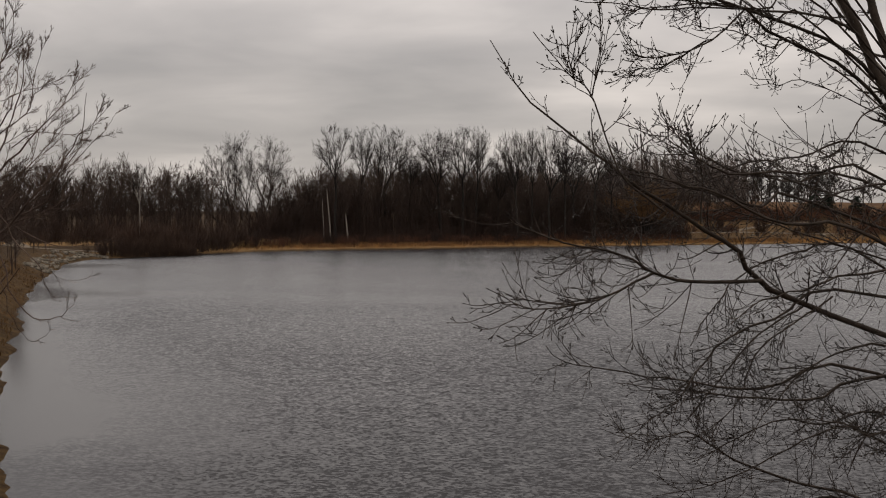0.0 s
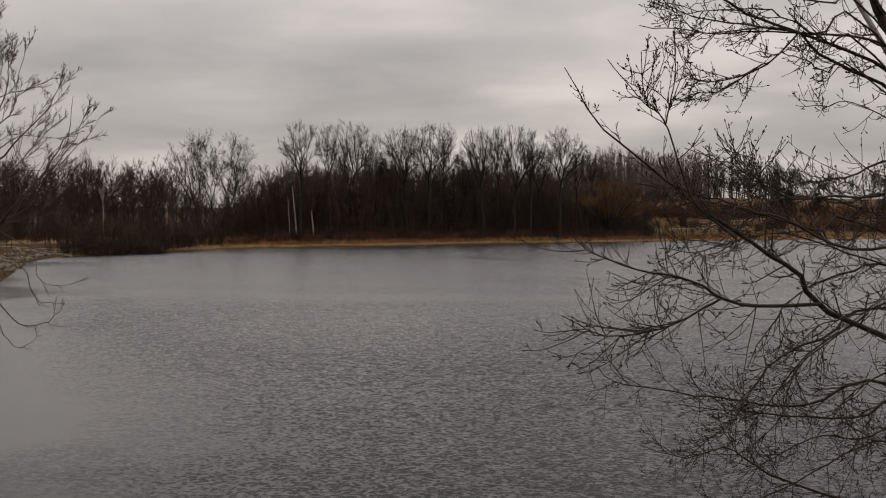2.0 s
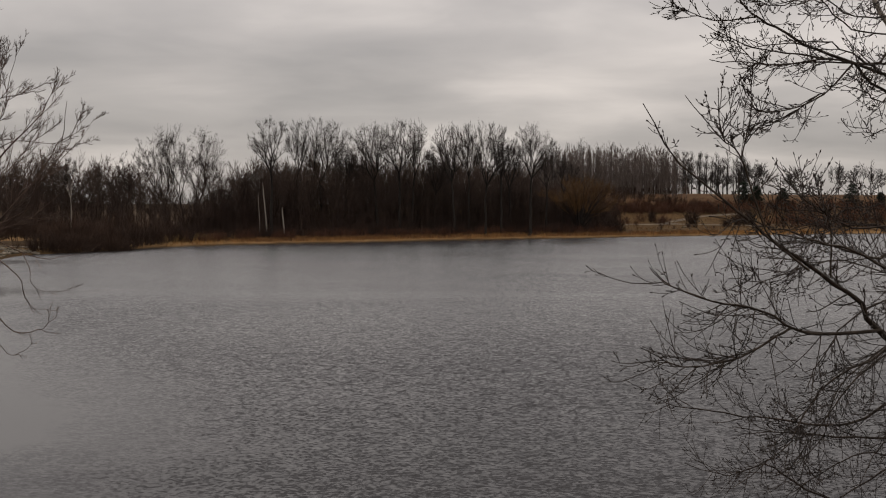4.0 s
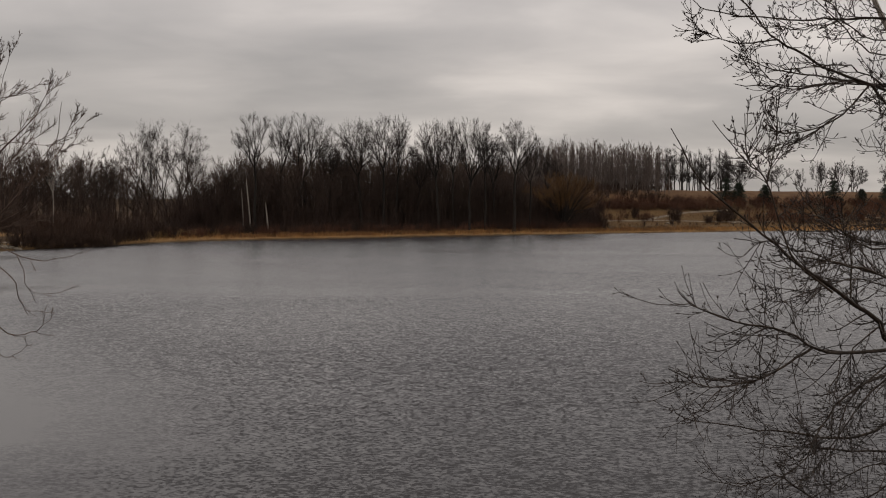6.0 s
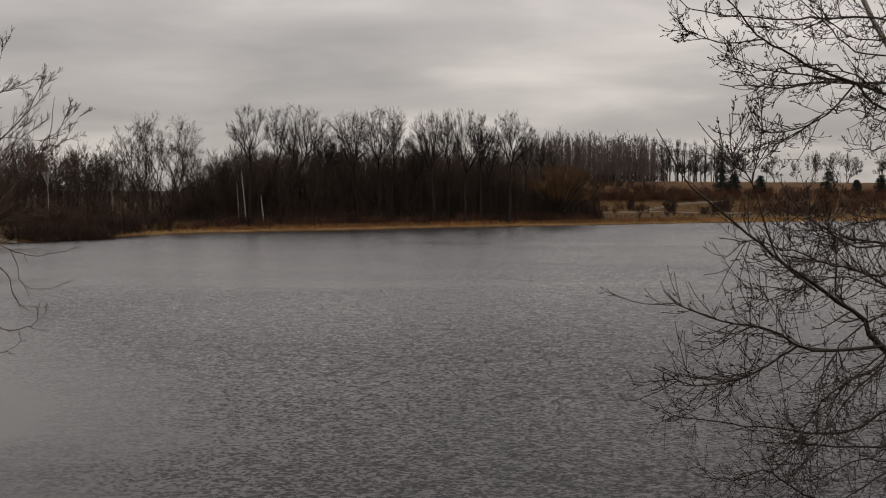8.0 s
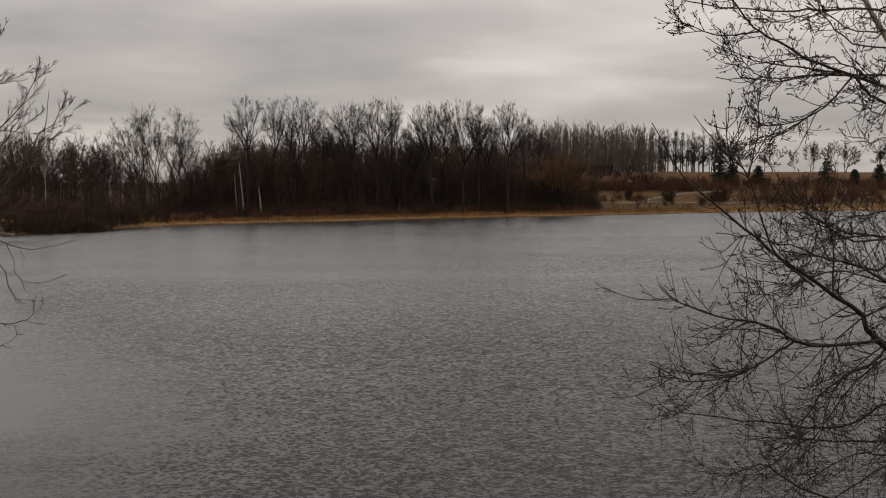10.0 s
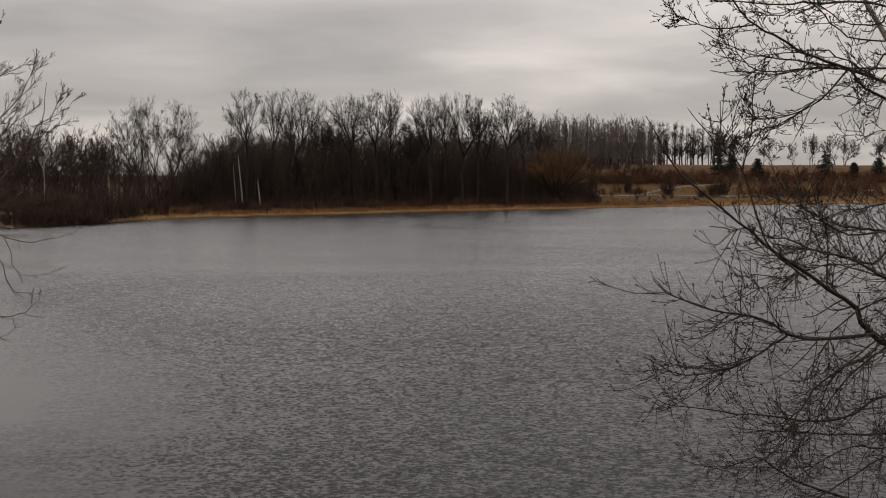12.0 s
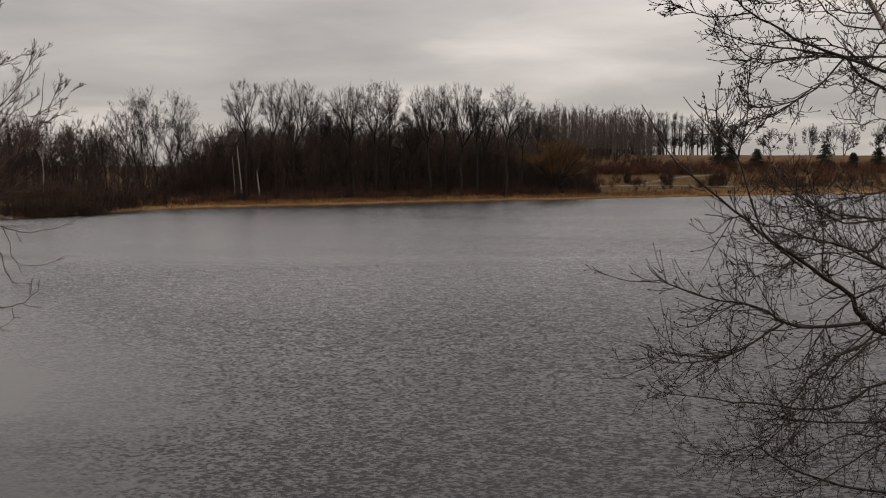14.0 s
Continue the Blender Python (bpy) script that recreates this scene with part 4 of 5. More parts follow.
DROOP_STYLE = dict(BANK_STYLE, levels=({"count": 5, "sides": 3, "how": how((0.45, 1.0), 32, (0.2, 0.6), 0.03, 0.05, 6, 0.6, 0.4, 0.10, least=0.0050)},
                                     {"count": 5, "sides": 3, "how": how((0.1, 1.0), 32, 0.45, 0.03, 0.05, 3, 0.7, 0.5, 0.05, least=0.0035)}))
BANK_TREE = limb_tree("bank_tree", "bare many-stemmed tree leaning from the bank over the water",
                      [(-13.0, 20, 0.8), (-12.9, 20, 3), (-12.7, 20, 6), (-13.0, 20.2, 10)], 0.22, TWIG_LEFT)


def from_bank(z, *points):
    """A limb that leaves the bank tree's trunk at height z."""
    return [(-12.8, 20, z)] + list(points)


bough(BANK_TREE, BANK_STYLE, from_bank(5.8, (-9.92, 19.30, 7.41), (-8.91, 18.96, 8.38), (-8.46, 19.17, 9.06), (-8.38, 19.45, 9.68), (-8.04, 19.17, 10.21), (-7.86, 18.96, 10.61), (-7.94, 19.29, 10.96)), 0.05, 0.006, 9)
bough(BANK_TREE, BANK_STYLE, from_bank(6.8, (-10.00, 19.46, 8.39), (-9.27, 19.41, 9.70), (-9.01, 19.79, 10.51), (-8.60, 19.73, 10.99), (-8.31, 19.37, 11.31), (-8.33, 19.52, 11.83)), 0.05, 0.006, 8)
bough(BANK_TREE, BANK_STYLE, from_bank(5.7, (-9.70, 18.75, 7.31), (-9.08, 19.04, 8.01), (-8.50, 19.24, 8.68), (-7.82, 18.90, 9.18), (-7.32, 18.79, 9.61), (-7.20, 19.16, 9.97), (-6.89, 19.17, 10.54)), 0.06, 0.006, 11)
bough(BANK_TREE, BANK_STYLE, from_bank(4.7, (-10.09, 19.17, 6.32), (-9.37, 19.53, 6.96), (-8.41, 19.37, 7.61), (-7.74, 19.05, 8.21), (-7.41, 19.30, 8.69), (-7.18, 19.55, 9.22), (-6.86, 19.24, 9.55), (-6.71, 19.07, 10.14)), 0.06, 0.006, 11)
bough(BANK_TREE, BANK_STYLE, from_bank(5.4, (-10.06, 19.91, 7.05), (-9.28, 20.01, 7.45), (-8.15, 19.63, 7.78), (-7.57, 19.64, 8.05), (-7.26, 20.01, 8.43)), 0.03, 0.006, 9)
bough(BANK_TREE, BANK_STYLE, [(-8.33, 19.35, 9.13), (-7.75, 19.09, 9.39), (-7.19, 18.85, 9.36), (-6.79, 19.17, 9.34)], 0.018, 0.005, 5)
bough(BANK_TREE, BANK_STYLE, from_bank(6.2, (-8.27, 19.66, 7.85), (-7.41, 19.29, 8.52), (-7.00, 19.40, 9.13), (-6.87, 19.74, 9.50), (-6.70, 19.54, 9.92)), 0.03, 0.005, 7)
bough(BANK_TREE, BANK_STYLE, [(-7.63, 20.52, 8.88), (-7.14, 20.38, 9.33), (-7.06, 20.74, 9.56), (-6.83, 20.79, 9.95)], 0.012, 0.004, 4)
bough(BANK_TREE, BANK_STYLE, from_bank(7.5, (-8.84, 18.66, 9.69), (-8.29, 18.87, 9.97), (-7.93, 19.15, 10.21), (-7.35, 18.86, 10.24), (-6.93, 18.66, 10.30)), 0.018, 0.005, 5)
bough(BANK_TREE, BANK_STYLE, from_bank(6.2, (-10.16, 19.72, 7.84), (-9.54, 20.09, 8.86), (-8.91, 20.03, 9.59), (-8.46, 19.67, 10.05), (-8.45, 19.83, 10.62), (-8.51, 20.15, 11.05)), 0.05, 0.006, 10)
bough(BANK_TREE, BANK_STYLE, from_bank(5.2, (-10.50, 20.25, 6.80), (-9.63, 20.44, 7.61), (-8.96, 20.09, 8.24), (-8.26, 19.99, 8.86), (-7.96, 20.36, 9.44), (-7.69, 20.37, 10.01)), 0.04, 0.006, 10)
bough(BANK_TREE, BANK_STYLE, from_bank(6.5, (-9.75, 19.03, 8.06), (-8.96, 18.86, 9.23), (-8.34, 18.55, 9.83), (-8.25, 18.80, 10.59), (-8.28, 19.05, 11.15), (-8.09, 18.73, 11.72)), 0.04, 0.006, 9)
bough(BANK_TREE, BANK_STYLE, from_bank(5.1, (-10.23, 20.20, 6.69), (-9.07, 19.83, 7.17), (-8.48, 19.84, 7.62), (-8.14, 20.21, 8.41), (-7.79, 20.11, 8.86), (-7.22, 19.76, 9.29)), 0.03, 0.005, 9)
bough(BANK_TREE, BANK_STYLE, from_bank(6.7, (-10.56, 20.39, 8.30), (-9.46, 20.15, 9.09), (-8.91, 20.48, 9.66), (-8.62, 20.63, 9.98), (-8.34, 20.27, 10.45), (-8.11, 20.21, 11.28)), 0.04, 0.006, 9)
bough(BANK_TREE, BANK_STYLE, from_bank(5.6, (-9.62, 19.18, 7.19), (-9.00, 19.30, 7.90), (-8.61, 19.64, 8.40), (-8.15, 19.43, 8.72), (-7.45, 19.15, 8.76), (-6.96, 19.43, 8.81)), 0.03, 0.005, 8)
bough(BANK_TREE, BANK_STYLE, from_bank(4.9, (-10.40, 20.08, 6.47), (-9.64, 20.44, 7.49), (-9.05, 20.49, 7.96), (-8.50, 20.11, 8.50), (-8.26, 20.16, 9.09), (-8.31, 20.52, 9.80)), 0.04, 0.006, 10)
bough(BANK_TREE, DROOP_STYLE, from_bank(6.5, (-8.90, 19.18, 8.07), (-8.41, 19.45, 7.64), (-7.59, 19.16, 7.32), (-7.07, 18.96, 7.23), (-6.68, 19.30, 7.30), (-6.40, 19.41, 7.36)), 0.03, 0.004, 3)
bough(BANK_TREE, DROOP_STYLE, from_bank(6.3, (-8.92, 19.20, 7.87), (-8.18, 19.13, 7.34), (-7.52, 18.77, 6.87), (-7.50, 18.93, 6.53), (-7.43, 19.25, 6.28), (-6.87, 19.01, 6.28)), 0.03, 0.004, 4)
bough(BANK_TREE, DROOP_STYLE, [(-7.69, 19.34, 7.31), (-7.42, 18.99, 7.04), (-7.35, 18.89, 6.79), (-7.27, 19.27, 6.60), (-6.81, 19.27, 6.64), (-6.50, 18.89, 6.89)], 0.014, 0.0035, 3)
bough(BANK_TREE, DROOP_STYLE, from_bank(5.6, (-8.68, 18.86, 7.16), (-7.96, 18.55, 6.36), (-7.57, 18.80, 5.88), (-7.25, 19.05, 5.93), (-6.90, 18.73, 6.13), (-6.70, 18.57, 6.33)), 0.03, 0.004, 5)
bough(BANK_TREE, DROOP_STYLE, from_bank(5.1, (-8.54, 18.53, 6.67), (-7.97, 18.54, 5.95), (-7.79, 18.91, 5.48), (-7.48, 18.80, 5.55), (-7.15, 18.46, 5.76)), 0.02, 0.004, 4)

# ---- the near poplar, whose boughs hang in front of the view ----
TRUNK_AT = (4.7, 7.1)


def from_trunk(z, *points):
    """A limb that leaves the near trunk at height z."""
    return [(TRUNK_AT[0], TRUNK_AT[1], z)] + list(points)


POPLAR_LEVELS = ({"count": 11, "sides": 4, "how": how((0.12, 0.92), 46, (0.11, 0.49), -0.10, 0.06, 9, 0.36, 0.5, 0.27, least=0.0028)},
                 {"count": 3, "sides": 3, "how": how((0.12, 1.0), 44, (0.04, 0.21), 0.10, 0.06, 4, 0.75, 0.65, 0.18, least=0.0021)},
                 {"count": 1, "sides": 3, "how": how((0.2, 0.9), 45, (0.015, 0.06), 0.05, 0.08, 2, 0.85, 0.8, 0.1, least=0.0016)})
POPLAR_STYLE = dict(rng=np.random.default_rng(71), levels=POPLAR_LEVELS, bark=NEAR_BARK, twig=NEAR_TWIG, buds=(0.012, 0.022), high=8.3, slim=0.70)
POPLAR = limb_tree("poplar_tree", "bare poplar with budded grey-brown boughs over the water", [(TRUNK_AT[0], TRUNK_AT[1], 0.6), (4.75, 7.1, 4), (4.7, 7.1, 7.0)], 0.15, NEAR_BARK)
bough(POPLAR, POPLAR_STYLE, from_trunk(6.9, (3.02, 5.75, 7.51), (2.72, 5.50, 7.78), (2.42, 5.30, 7.93), (2.11, 5.10, 8.13), (1.91, 5.05, 8.28), (1.64, 5.00, 8.51), (1.48, 4.95, 8.75)), 0.027, 0.003, 11)
bough(POPLAR, POPLAR_STYLE, [(2.30, 5.03, 7.96), (2.09, 5.00, 8.14), (1.95, 4.97, 8.50), (1.84, 4.95, 8.60), (1.68, 4.95, 8.79)], 0.009, 0.0028, 4)
bough(POPLAR, POPLAR_STYLE, [(1.95, 4.97, 8.50), (1.97, 4.97, 8.60), (1.99, 4.96, 8.73), (1.98, 4.95, 8.92)], 0.006, 0.0028, 3)
bough(POPLAR, POPLAR_STYLE, [(1.87, 4.97, 8.58), (1.84, 4.96, 8.68), (1.83, 4.95, 8.82)], 0.005, 0.0028, 2)
bough(POPLAR, POPLAR_STYLE, from_trunk(7.4, (3.50, 5.50, 7.78), (3.21, 5.40, 7.90), (2.88, 5.30, 7.91), (2.58, 5.20, 8.05), (2.37, 5.10, 8.09), (2.12, 5.00, 8.14)), 0.017, 0.005, 9)
bough(POPLAR, POPLAR_STYLE, [(2.88, 5.60, 7.60), (2.45, 5.35, 7.61), (2.27, 5.20, 7.66), (2.07, 5.10, 7.77), (1.86, 5.05, 7.80), (1.61, 5.00, 7.89), (1.52, 4.95, 7.97)], 0.015, 0.003, 12)
bough(POPLAR, POPLAR_STYLE, [(2.27, 5.20, 7.66), (2.06, 5.10, 7.56), (1.91, 5.00, 7.52), (1.67, 4.95, 7.50), (1.48, 4.90, 7.59)], 0.010, 0.003, 11)
bough(POPLAR, POPLAR_STYLE, from_trunk(6.8, (4.40, 7.10, 6.93), (3.64, 6.61, 6.92), (3.41, 6.49, 6.83), (2.92, 6.24, 6.87), (2.61, 6.12, 6.92), (2.21, 6.00, 6.98)), 0.022, 0.003, 16)
bough(POPLAR, POPLAR_STYLE, [(3.70, 7.26, 7.39), (3.41, 7.13, 7.21), (3.20, 7.00, 7.10), (3.08, 6.93, 6.92), (3.00, 6.86, 6.72), (2.74, 6.80, 6.52), (2.22, 6.60, 6.57)], 0.010, 0.003, 15)
bough(POPLAR, POPLAR_STYLE, from_trunk(6.6, (3.72, 7.06, 6.96), (3.23, 6.82, 6.85), (2.94, 6.69, 6.85), (2.62, 6.57, 6.91), (2.31, 6.45, 6.96), (1.91, 6.32, 7.04), (1.77, 6.20, 7.15)), 0.018, 0.003, 16)
bough(POPLAR, POPLAR_STYLE, from_trunk(5.6, (4.17, 7.99, 5.80), (3.55, 7.71, 6.01), (3.04, 7.43, 6.25), (2.77, 7.28, 6.44), (2.47, 7.14, 6.40), (2.14, 7.00, 6.51)), 0.020, 0.003, 18)
bough(POPLAR, POPLAR_STYLE, from_trunk(7.3, (3.49, 6.58, 7.48), (3.18, 6.36, 7.36), (2.77, 6.13, 7.21), (2.59, 6.02, 7.01), (2.46, 5.91, 6.87), (2.15, 5.80, 6.68)), 0.016, 0.003, 17)
bough(POPLAR, POPLAR_STYLE, from_trunk(7.6, (3.13, 5.80, 8.03), (2.85, 5.60, 7.98), (2.60, 5.45, 8.05), (2.29, 5.30, 8.14), (2.04, 5.20, 8.19), (1.84, 5.10, 8.22)), 0.014, 0.003, 9)
bough(POPLAR, POPLAR_STYLE, [(2.52, 5.36, 7.90), (2.53, 5.40, 8.15), (2.48, 5.40, 8.28), (2.44, 5.40, 8.43)], 0.008, 0.003, 6)
bough(POPLAR, POPLAR_STYLE, from_trunk(7.7, (3.50, 5.80, 8.17), (3.17, 5.70, 8.17), (2.72, 5.50, 8.16), (2.47, 5.40, 8.24), (2.34, 5.30, 8.32), (2.07, 5.10, 8.39)), 0.014, 0.003, 9)
bough(POPLAR, POPLAR_STYLE, from_trunk(6.0, (4.28, 7.60, 6.26), (3.77, 7.21, 6.52), (3.32, 6.96, 6.39), (2.87, 6.83, 6.20), (2.48, 6.70, 6.15)), 0.016, 0.003, 18)
bough(POPLAR, POPLAR_STYLE, [(3.80, 6.80, 8.80), (3.45, 6.40, 8.96), (2.85, 6.00, 9.09), (2.60, 5.90, 9.15), (2.36, 5.80, 9.25), (2.21, 5.75, 9.32), (2.07, 5.70, 9.46), (1.92, 5.65, 9.59)], 0.018, 0.005, 8)
bough(POPLAR, POPLAR_STYLE, [(3.72, 6.80, 9.06), (3.40, 6.45, 9.12), (2.85, 6.10, 9.11), (2.50, 6.00, 9.15), (2.23, 5.90, 9.17), (1.95, 5.80, 9.28)], 0.014, 0.003, 9)
bough(POPLAR, POPLAR_STYLE, [(3.60, 6.80, 9.32), (3.25, 6.40, 9.50), (2.70, 6.10, 9.49), (2.42, 6.00, 9.46), (1.89, 5.80, 9.47), (1.74, 5.70, 9.52)], 0.014, 0.003, 9)
bough(POPLAR, POPLAR_STYLE, [(2.85, 6.00, 9.09), (2.66, 5.90, 8.91), (2.44, 5.80, 8.81), (2.26, 5.75, 8.79), (2.17, 5.70, 8.83)], 0.009, 0.0025, 7)
bough(POPLAR, POPLAR_STYLE, [(2.62, 5.89, 8.90), (2.44, 5.80, 8.78), (2.33, 5.75, 8.73), (2.21, 5.70, 8.73)], 0.007, 0.0025, 6)
bough(POPLAR, POPLAR_STYLE, [(2.23, 5.76, 9.31), (2.00, 5.70, 9.28), (1.83, 5.65, 9.32), (1.70, 5.60, 9.36)], 0.007, 0.0025, 6)
bough(POPLAR, POPLAR_STYLE, [(2.87, 6.02, 9.09), (2.60, 5.90, 9.08), (2.27, 5.80, 9.06), (2.12, 5.75, 9.16), (1.97, 5.70, 9.21)], 0.008, 0.0025, 8)
bough(POPLAR, POPLAR_STYLE, [(4.02, 6.88, 8.48), (3.57, 6.50, 8.80), (3.21, 6.30, 8.93), (2.99, 6.10, 8.99), (2.85, 6.00, 9.09)], 0.018, 0.010, 6)
bough(POPLAR, POPLAR_STYLE, from_trunk(6.6, (4.31, 7.0, 7.92), (4.09, 6.9, 8.36), (3.90, 6.8, 8.67), (3.71, 6.8, 9.07), (3.51, 6.8, 9.51), (3.30, 6.8, 10.3)), 0.060, 0.035, 5)
bough(POPLAR, POPLAR_STYLE, from_trunk(6.8, (4.30, 7.05, 7.9), (4.05, 7.0, 8.66), (3.88, 7.0, 9.18), (3.76, 7.0, 9.55), (3.60, 7.0, 10.4)), 0.055, 0.032, 5)
bough(POPLAR, POPLAR_STYLE, from_trunk(6.9, (4.62, 7.8, 8.18), (4.40, 8.0, 8.72), (4.13, 8.0, 9.15), (3.84, 8.0, 9.63), (3.69, 8.0, 9.88), (3.35, 8.0, 10.6)), 0.042, 0.024, 5, BARK_PALE)
bough(POPLAR, POPLAR_STYLE, [(4.0, 6.85, 8.52), (3.74, 6.30, 8.59), (3.50, 6.00, 8.50), (3.38, 5.80, 8.39), (3.26, 5.70, 8.27), (3.12, 5.60, 8.22)], 0.010, 0.003, 8)
bough(POPLAR, POPLAR_STYLE, from_trunk(6.0, (4.24, 6.55, 6.67), (3.91, 6.33, 6.71), (3.66, 6.22, 6.67), (3.43, 6.11, 6.76), (3.05, 6.00, 6.81)), 0.020, 0.003, 16)
bough(POPLAR, POPLAR_STYLE, from_trunk(6.2, (4.52, 7.21, 6.44), (4.08, 6.84, 6.27), (3.87, 6.72, 6.11), (3.59, 6.72, 5.99), (3.18, 6.60, 5.95)), 0.018, 0.003, 16)
bough(POPLAR, POPLAR_STYLE, from_trunk(6.5, (4.27, 6.65, 7.04), (3.95, 6.42, 6.96), (3.74, 6.31, 6.80), (3.60, 6.20, 6.66), (3.51, 6.20, 6.44)), 0.016, 0.003, 14)
bough(POPLAR, POPLAR_STYLE, from_trunk(5.4, (4.96, 7.83, 5.41), (4.31, 7.56, 5.71), (3.94, 7.42, 5.92), (3.68, 7.28, 6.02), (3.47, 7.14, 5.98), (3.12, 7.14, 6.02), (2.76, 7.00, 5.95), (2.50, 7.00, 6.05)), 0.024, 0.003, 18)
bough(POPLAR, POPLAR_STYLE, from_trunk(7.6, (4.05, 6.40, 8.23), (3.68, 6.10, 8.14), (3.41, 5.90, 8.08), (3.15, 5.70, 8.00), (2.81, 5.50, 7.77)), 0.016, 0.003, 9)
bough(POPLAR, POPLAR_STYLE, from_trunk(7.0, (3.99, 6.20, 7.66), (3.66, 6.00, 7.64), (3.36, 5.80, 7.62), (3.10, 5.60, 7.56), (2.87, 5.50, 7.51), (2.68, 5.40, 7.39)), 0.016, 0.003, 10)
bough(POPLAR, POPLAR_STYLE, from_trunk(6.5, (4.23, 6.56, 7.10), (3.93, 6.46, 7.14), (3.60, 6.24, 7.19), (3.37, 6.13, 7.13), (3.16, 6.02, 7.03), (2.87, 5.80, 6.73)), 0.018, 0.003, 12)
bough(POPLAR, POPLAR_STYLE, from_trunk(7.2, (4.13, 6.60, 7.99), (3.79, 6.40, 7.97), (3.54, 6.20, 7.82), (3.42, 6.10, 7.69), (3.29, 6.00, 7.54)), 0.014, 0.003, 9)
bough(POPLAR, POPLAR_STYLE, from_trunk(7.7, (3.58, 6.40, 8.17), (3.19, 6.20, 8.14), (2.87, 6.00, 8.17), (2.62, 5.90, 8.26), (2.42, 5.80, 8.40), (2.36, 5.80, 8.53)), 0.014, 0.003, 9)
bough(POPLAR, POPLAR_STYLE, from_trunk(7.9, (3.76, 6.80, 8.39), (3.31, 6.50, 8.30), (2.98, 6.30, 8.25), (2.70, 6.10, 8.18), (2.46, 6.00, 8.12)), 0.014, 0.003, 9)
bough(POPLAR, POPLAR_STYLE, from_trunk(7.1, (3.59, 6.40, 7.73), (3.20, 6.20, 7.73), (2.88, 6.00, 7.63), (2.68, 5.90, 7.43), (2.55, 5.80, 7.24)), 0.014, 0.003, 11)
bough(POPLAR, POPLAR_STYLE, [(4.05, 6.88, 8.44), (3.75, 6.80, 8.62), (3.30, 6.50, 8.75), (3.12, 6.40, 8.71), (3.07, 6.40, 8.78)], 0.007, 0.0025, 4)
bough(POPLAR, POPLAR_STYLE, from_trunk(6.2, (4.10, 7.42, 6.57), (3.65, 7.18, 6.54), (3.28, 6.94, 6.60), (2.99, 6.82, 6.50), (2.72, 6.70, 6.38)), 0.015, 0.003, 13)
bough(POPLAR, POPLAR_STYLE, from_trunk(8.00, (3.26, 6.08, 9.13), (2.95, 5.92, 9.07), (2.64, 5.76, 9.07), (2.36, 5.60, 9.03), (2.09, 5.44, 9.01), (1.87, 5.28, 9.01)), 0.010, 0.003, 9)
bough(POPLAR, POPLAR_STYLE, from_trunk(8.00, (3.26, 6.08, 8.85), (2.96, 5.88, 8.86), (2.79, 5.68, 8.90), (2.61, 5.48, 8.90), (2.41, 5.28, 8.87)), 0.008, 0.003, 6)
bough(POPLAR, POPLAR_STYLE, from_trunk(8.00, (3.26, 6.08, 9.32), (2.96, 5.88, 9.32), (2.66, 5.68, 9.33), (2.41, 5.48, 9.46), (2.21, 5.28, 9.51)), 0.010, 0.003, 8)
bough(POPLAR, POPLAR_STYLE, from_trunk(8.00, (3.26, 6.08, 9.21), (3.00, 5.92, 9.23), (2.72, 5.76, 9.26), (2.53, 5.60, 9.37), (2.34, 5.44, 9.47), (2.23, 5.28, 9.54)), 0.010, 0.003, 8)
bough(POPLAR, POPLAR_STYLE, from_trunk(8.00, (3.26, 6.08, 9.44), (2.99, 5.92, 9.46), (2.72, 5.76, 9.44), (2.46, 5.60, 9.37), (2.22, 5.44, 9.32), (1.98, 5.28, 9.32)), 0.010, 0.003, 9)
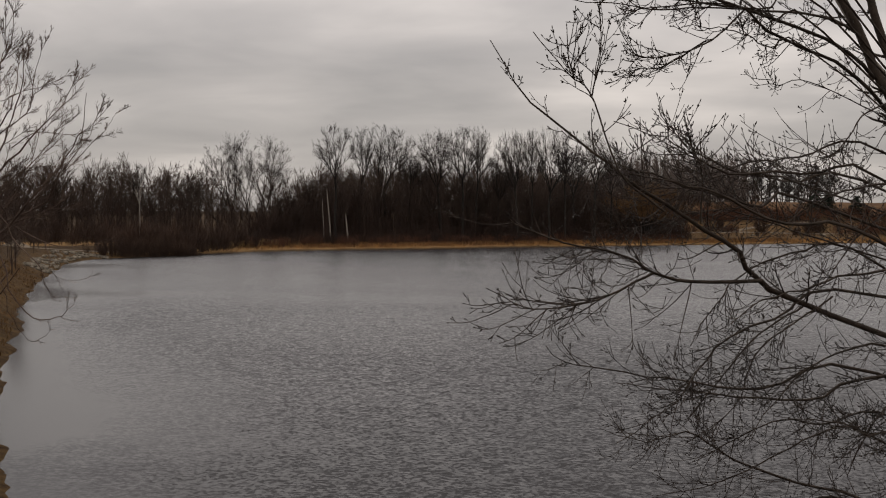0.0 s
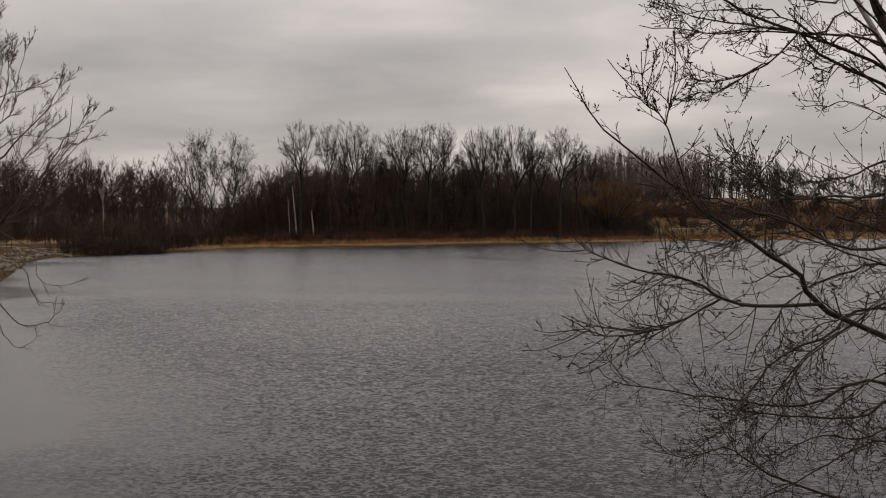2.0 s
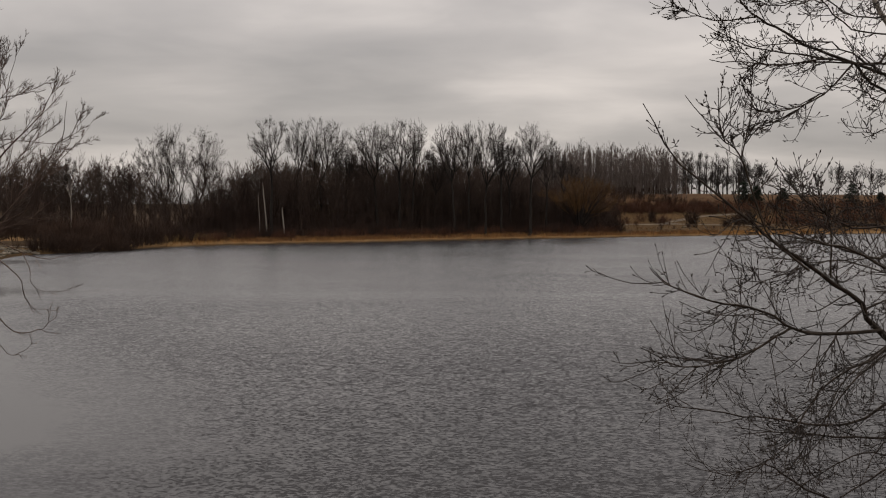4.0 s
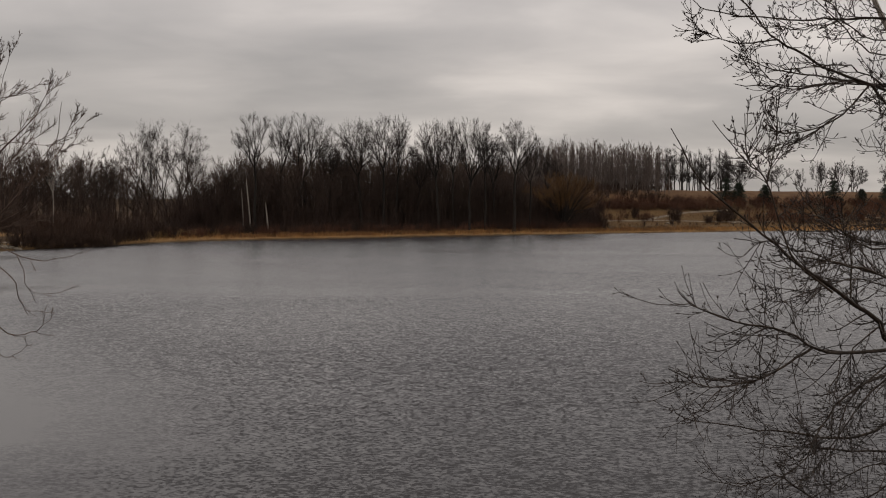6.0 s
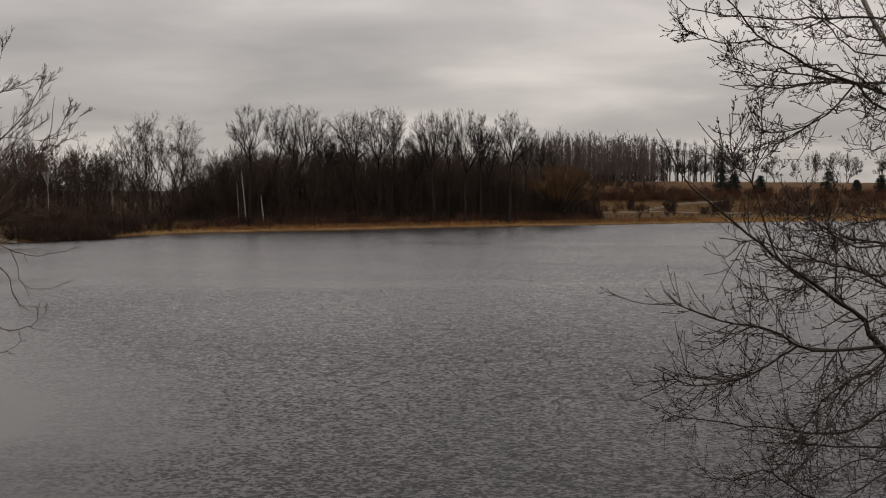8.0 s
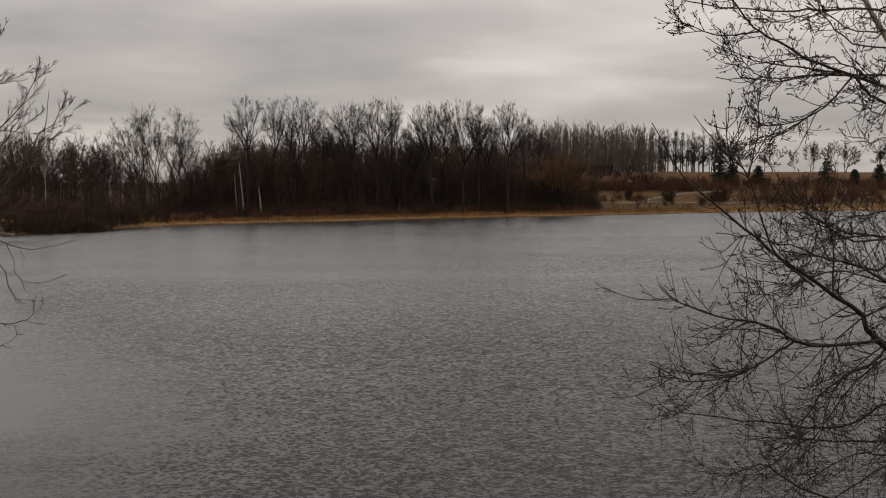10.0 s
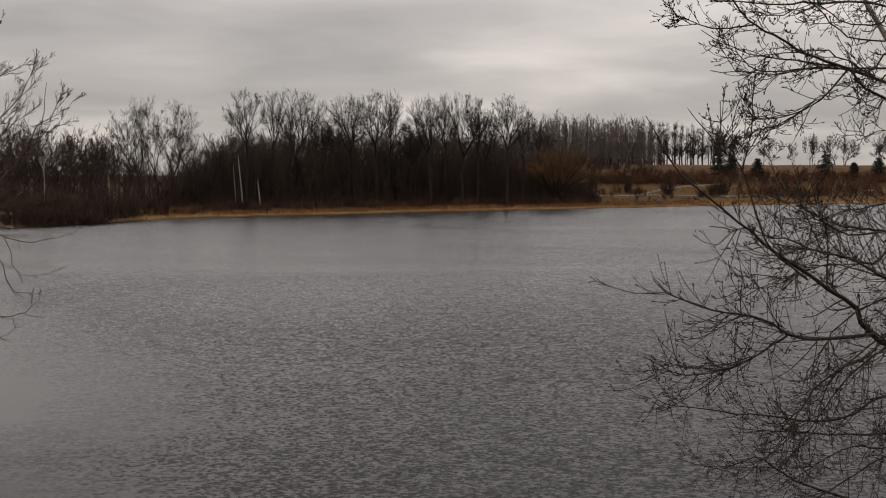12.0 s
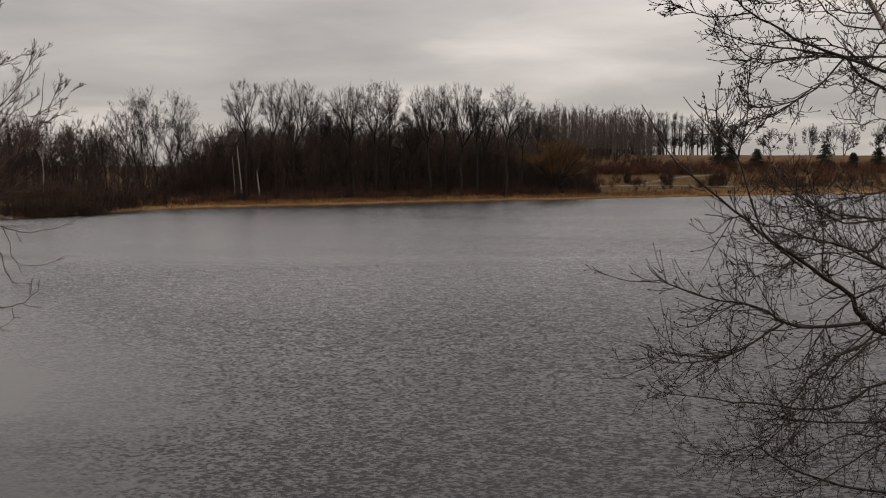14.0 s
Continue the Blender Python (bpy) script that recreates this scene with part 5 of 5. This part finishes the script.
bough(POPLAR, POPLAR_STYLE, from_trunk(8.00, (3.26, 6.08, 9.00), (2.99, 5.92, 9.01), (2.72, 5.76, 9.13), (2.50, 5.60, 9.15), (2.25, 5.44, 9.11), (2.01, 5.28, 9.12)), 0.010, 0.003, 9)
bough(POPLAR, POPLAR_STYLE, from_trunk(7.70, (3.26, 6.08, 8.10), (2.99, 5.92, 8.16), (2.72, 5.76, 8.16), (2.46, 5.60, 8.07), (2.25, 5.44, 8.04), (2.08, 5.28, 8.08)), 0.009, 0.003, 12)
bough(POPLAR, POPLAR_STYLE, from_trunk(7.42, (3.26, 6.08, 7.82), (2.99, 5.92, 7.91), (2.69, 5.76, 7.97), (2.43, 5.60, 7.94), (2.19, 5.44, 7.87), (1.98, 5.28, 7.90)), 0.009, 0.003, 12)
bough(POPLAR, POPLAR_STYLE, [(3.29, 6.39, 7.40), (2.98, 6.22, 7.23), (2.73, 6.11, 6.96), (2.55, 6.00, 6.77)], 0.010, 0.003, 9)


def gravel_heap(x, y):
    """A low pale heap of gravel beside the track."""
    bm = bmesh.new()
    bmesh.ops.create_grid(bm, x_segments=18, y_segments=14, size=1)
    for v in bm.verts:
        d = math.hypot(v.co.x, v.co.y)
        v.co = Vector((v.co.x * 3.2, v.co.y * 2.0, 1.5 * max(0.0, 1 - d) ** 0.8 * (1 + 0.15 * noise.noise(v.co * 3)) - 0.1))
    me = bpy.data.meshes.new("gravel_heap")
    bm.to_mesh(me)
    bm.free()
    me.materials.append(GRAVEL)
    ob = tagged(new("gravel_heap", me), "low pale heap of gravel beside the track", "heap")
    ob.location = (x, y, float(land(x, y)))


gravel_heap(-86, 170)
for x, y, size in ((58, 268, 1.3), (62.5, 297, 1.2), (64, 297.5, 0.9), (83.5, 304.5, 1.5), (86, 305, 1.0)):
    ob = tagged(new("pale_boulder", STONES[2]), "pale boulder lying in the shore grass", "rock", "shore boulders")
    ob.location, ob.scale = (x, y, float(land(x, y)) + 0.2), (size * 1.3, size, size * 0.9)
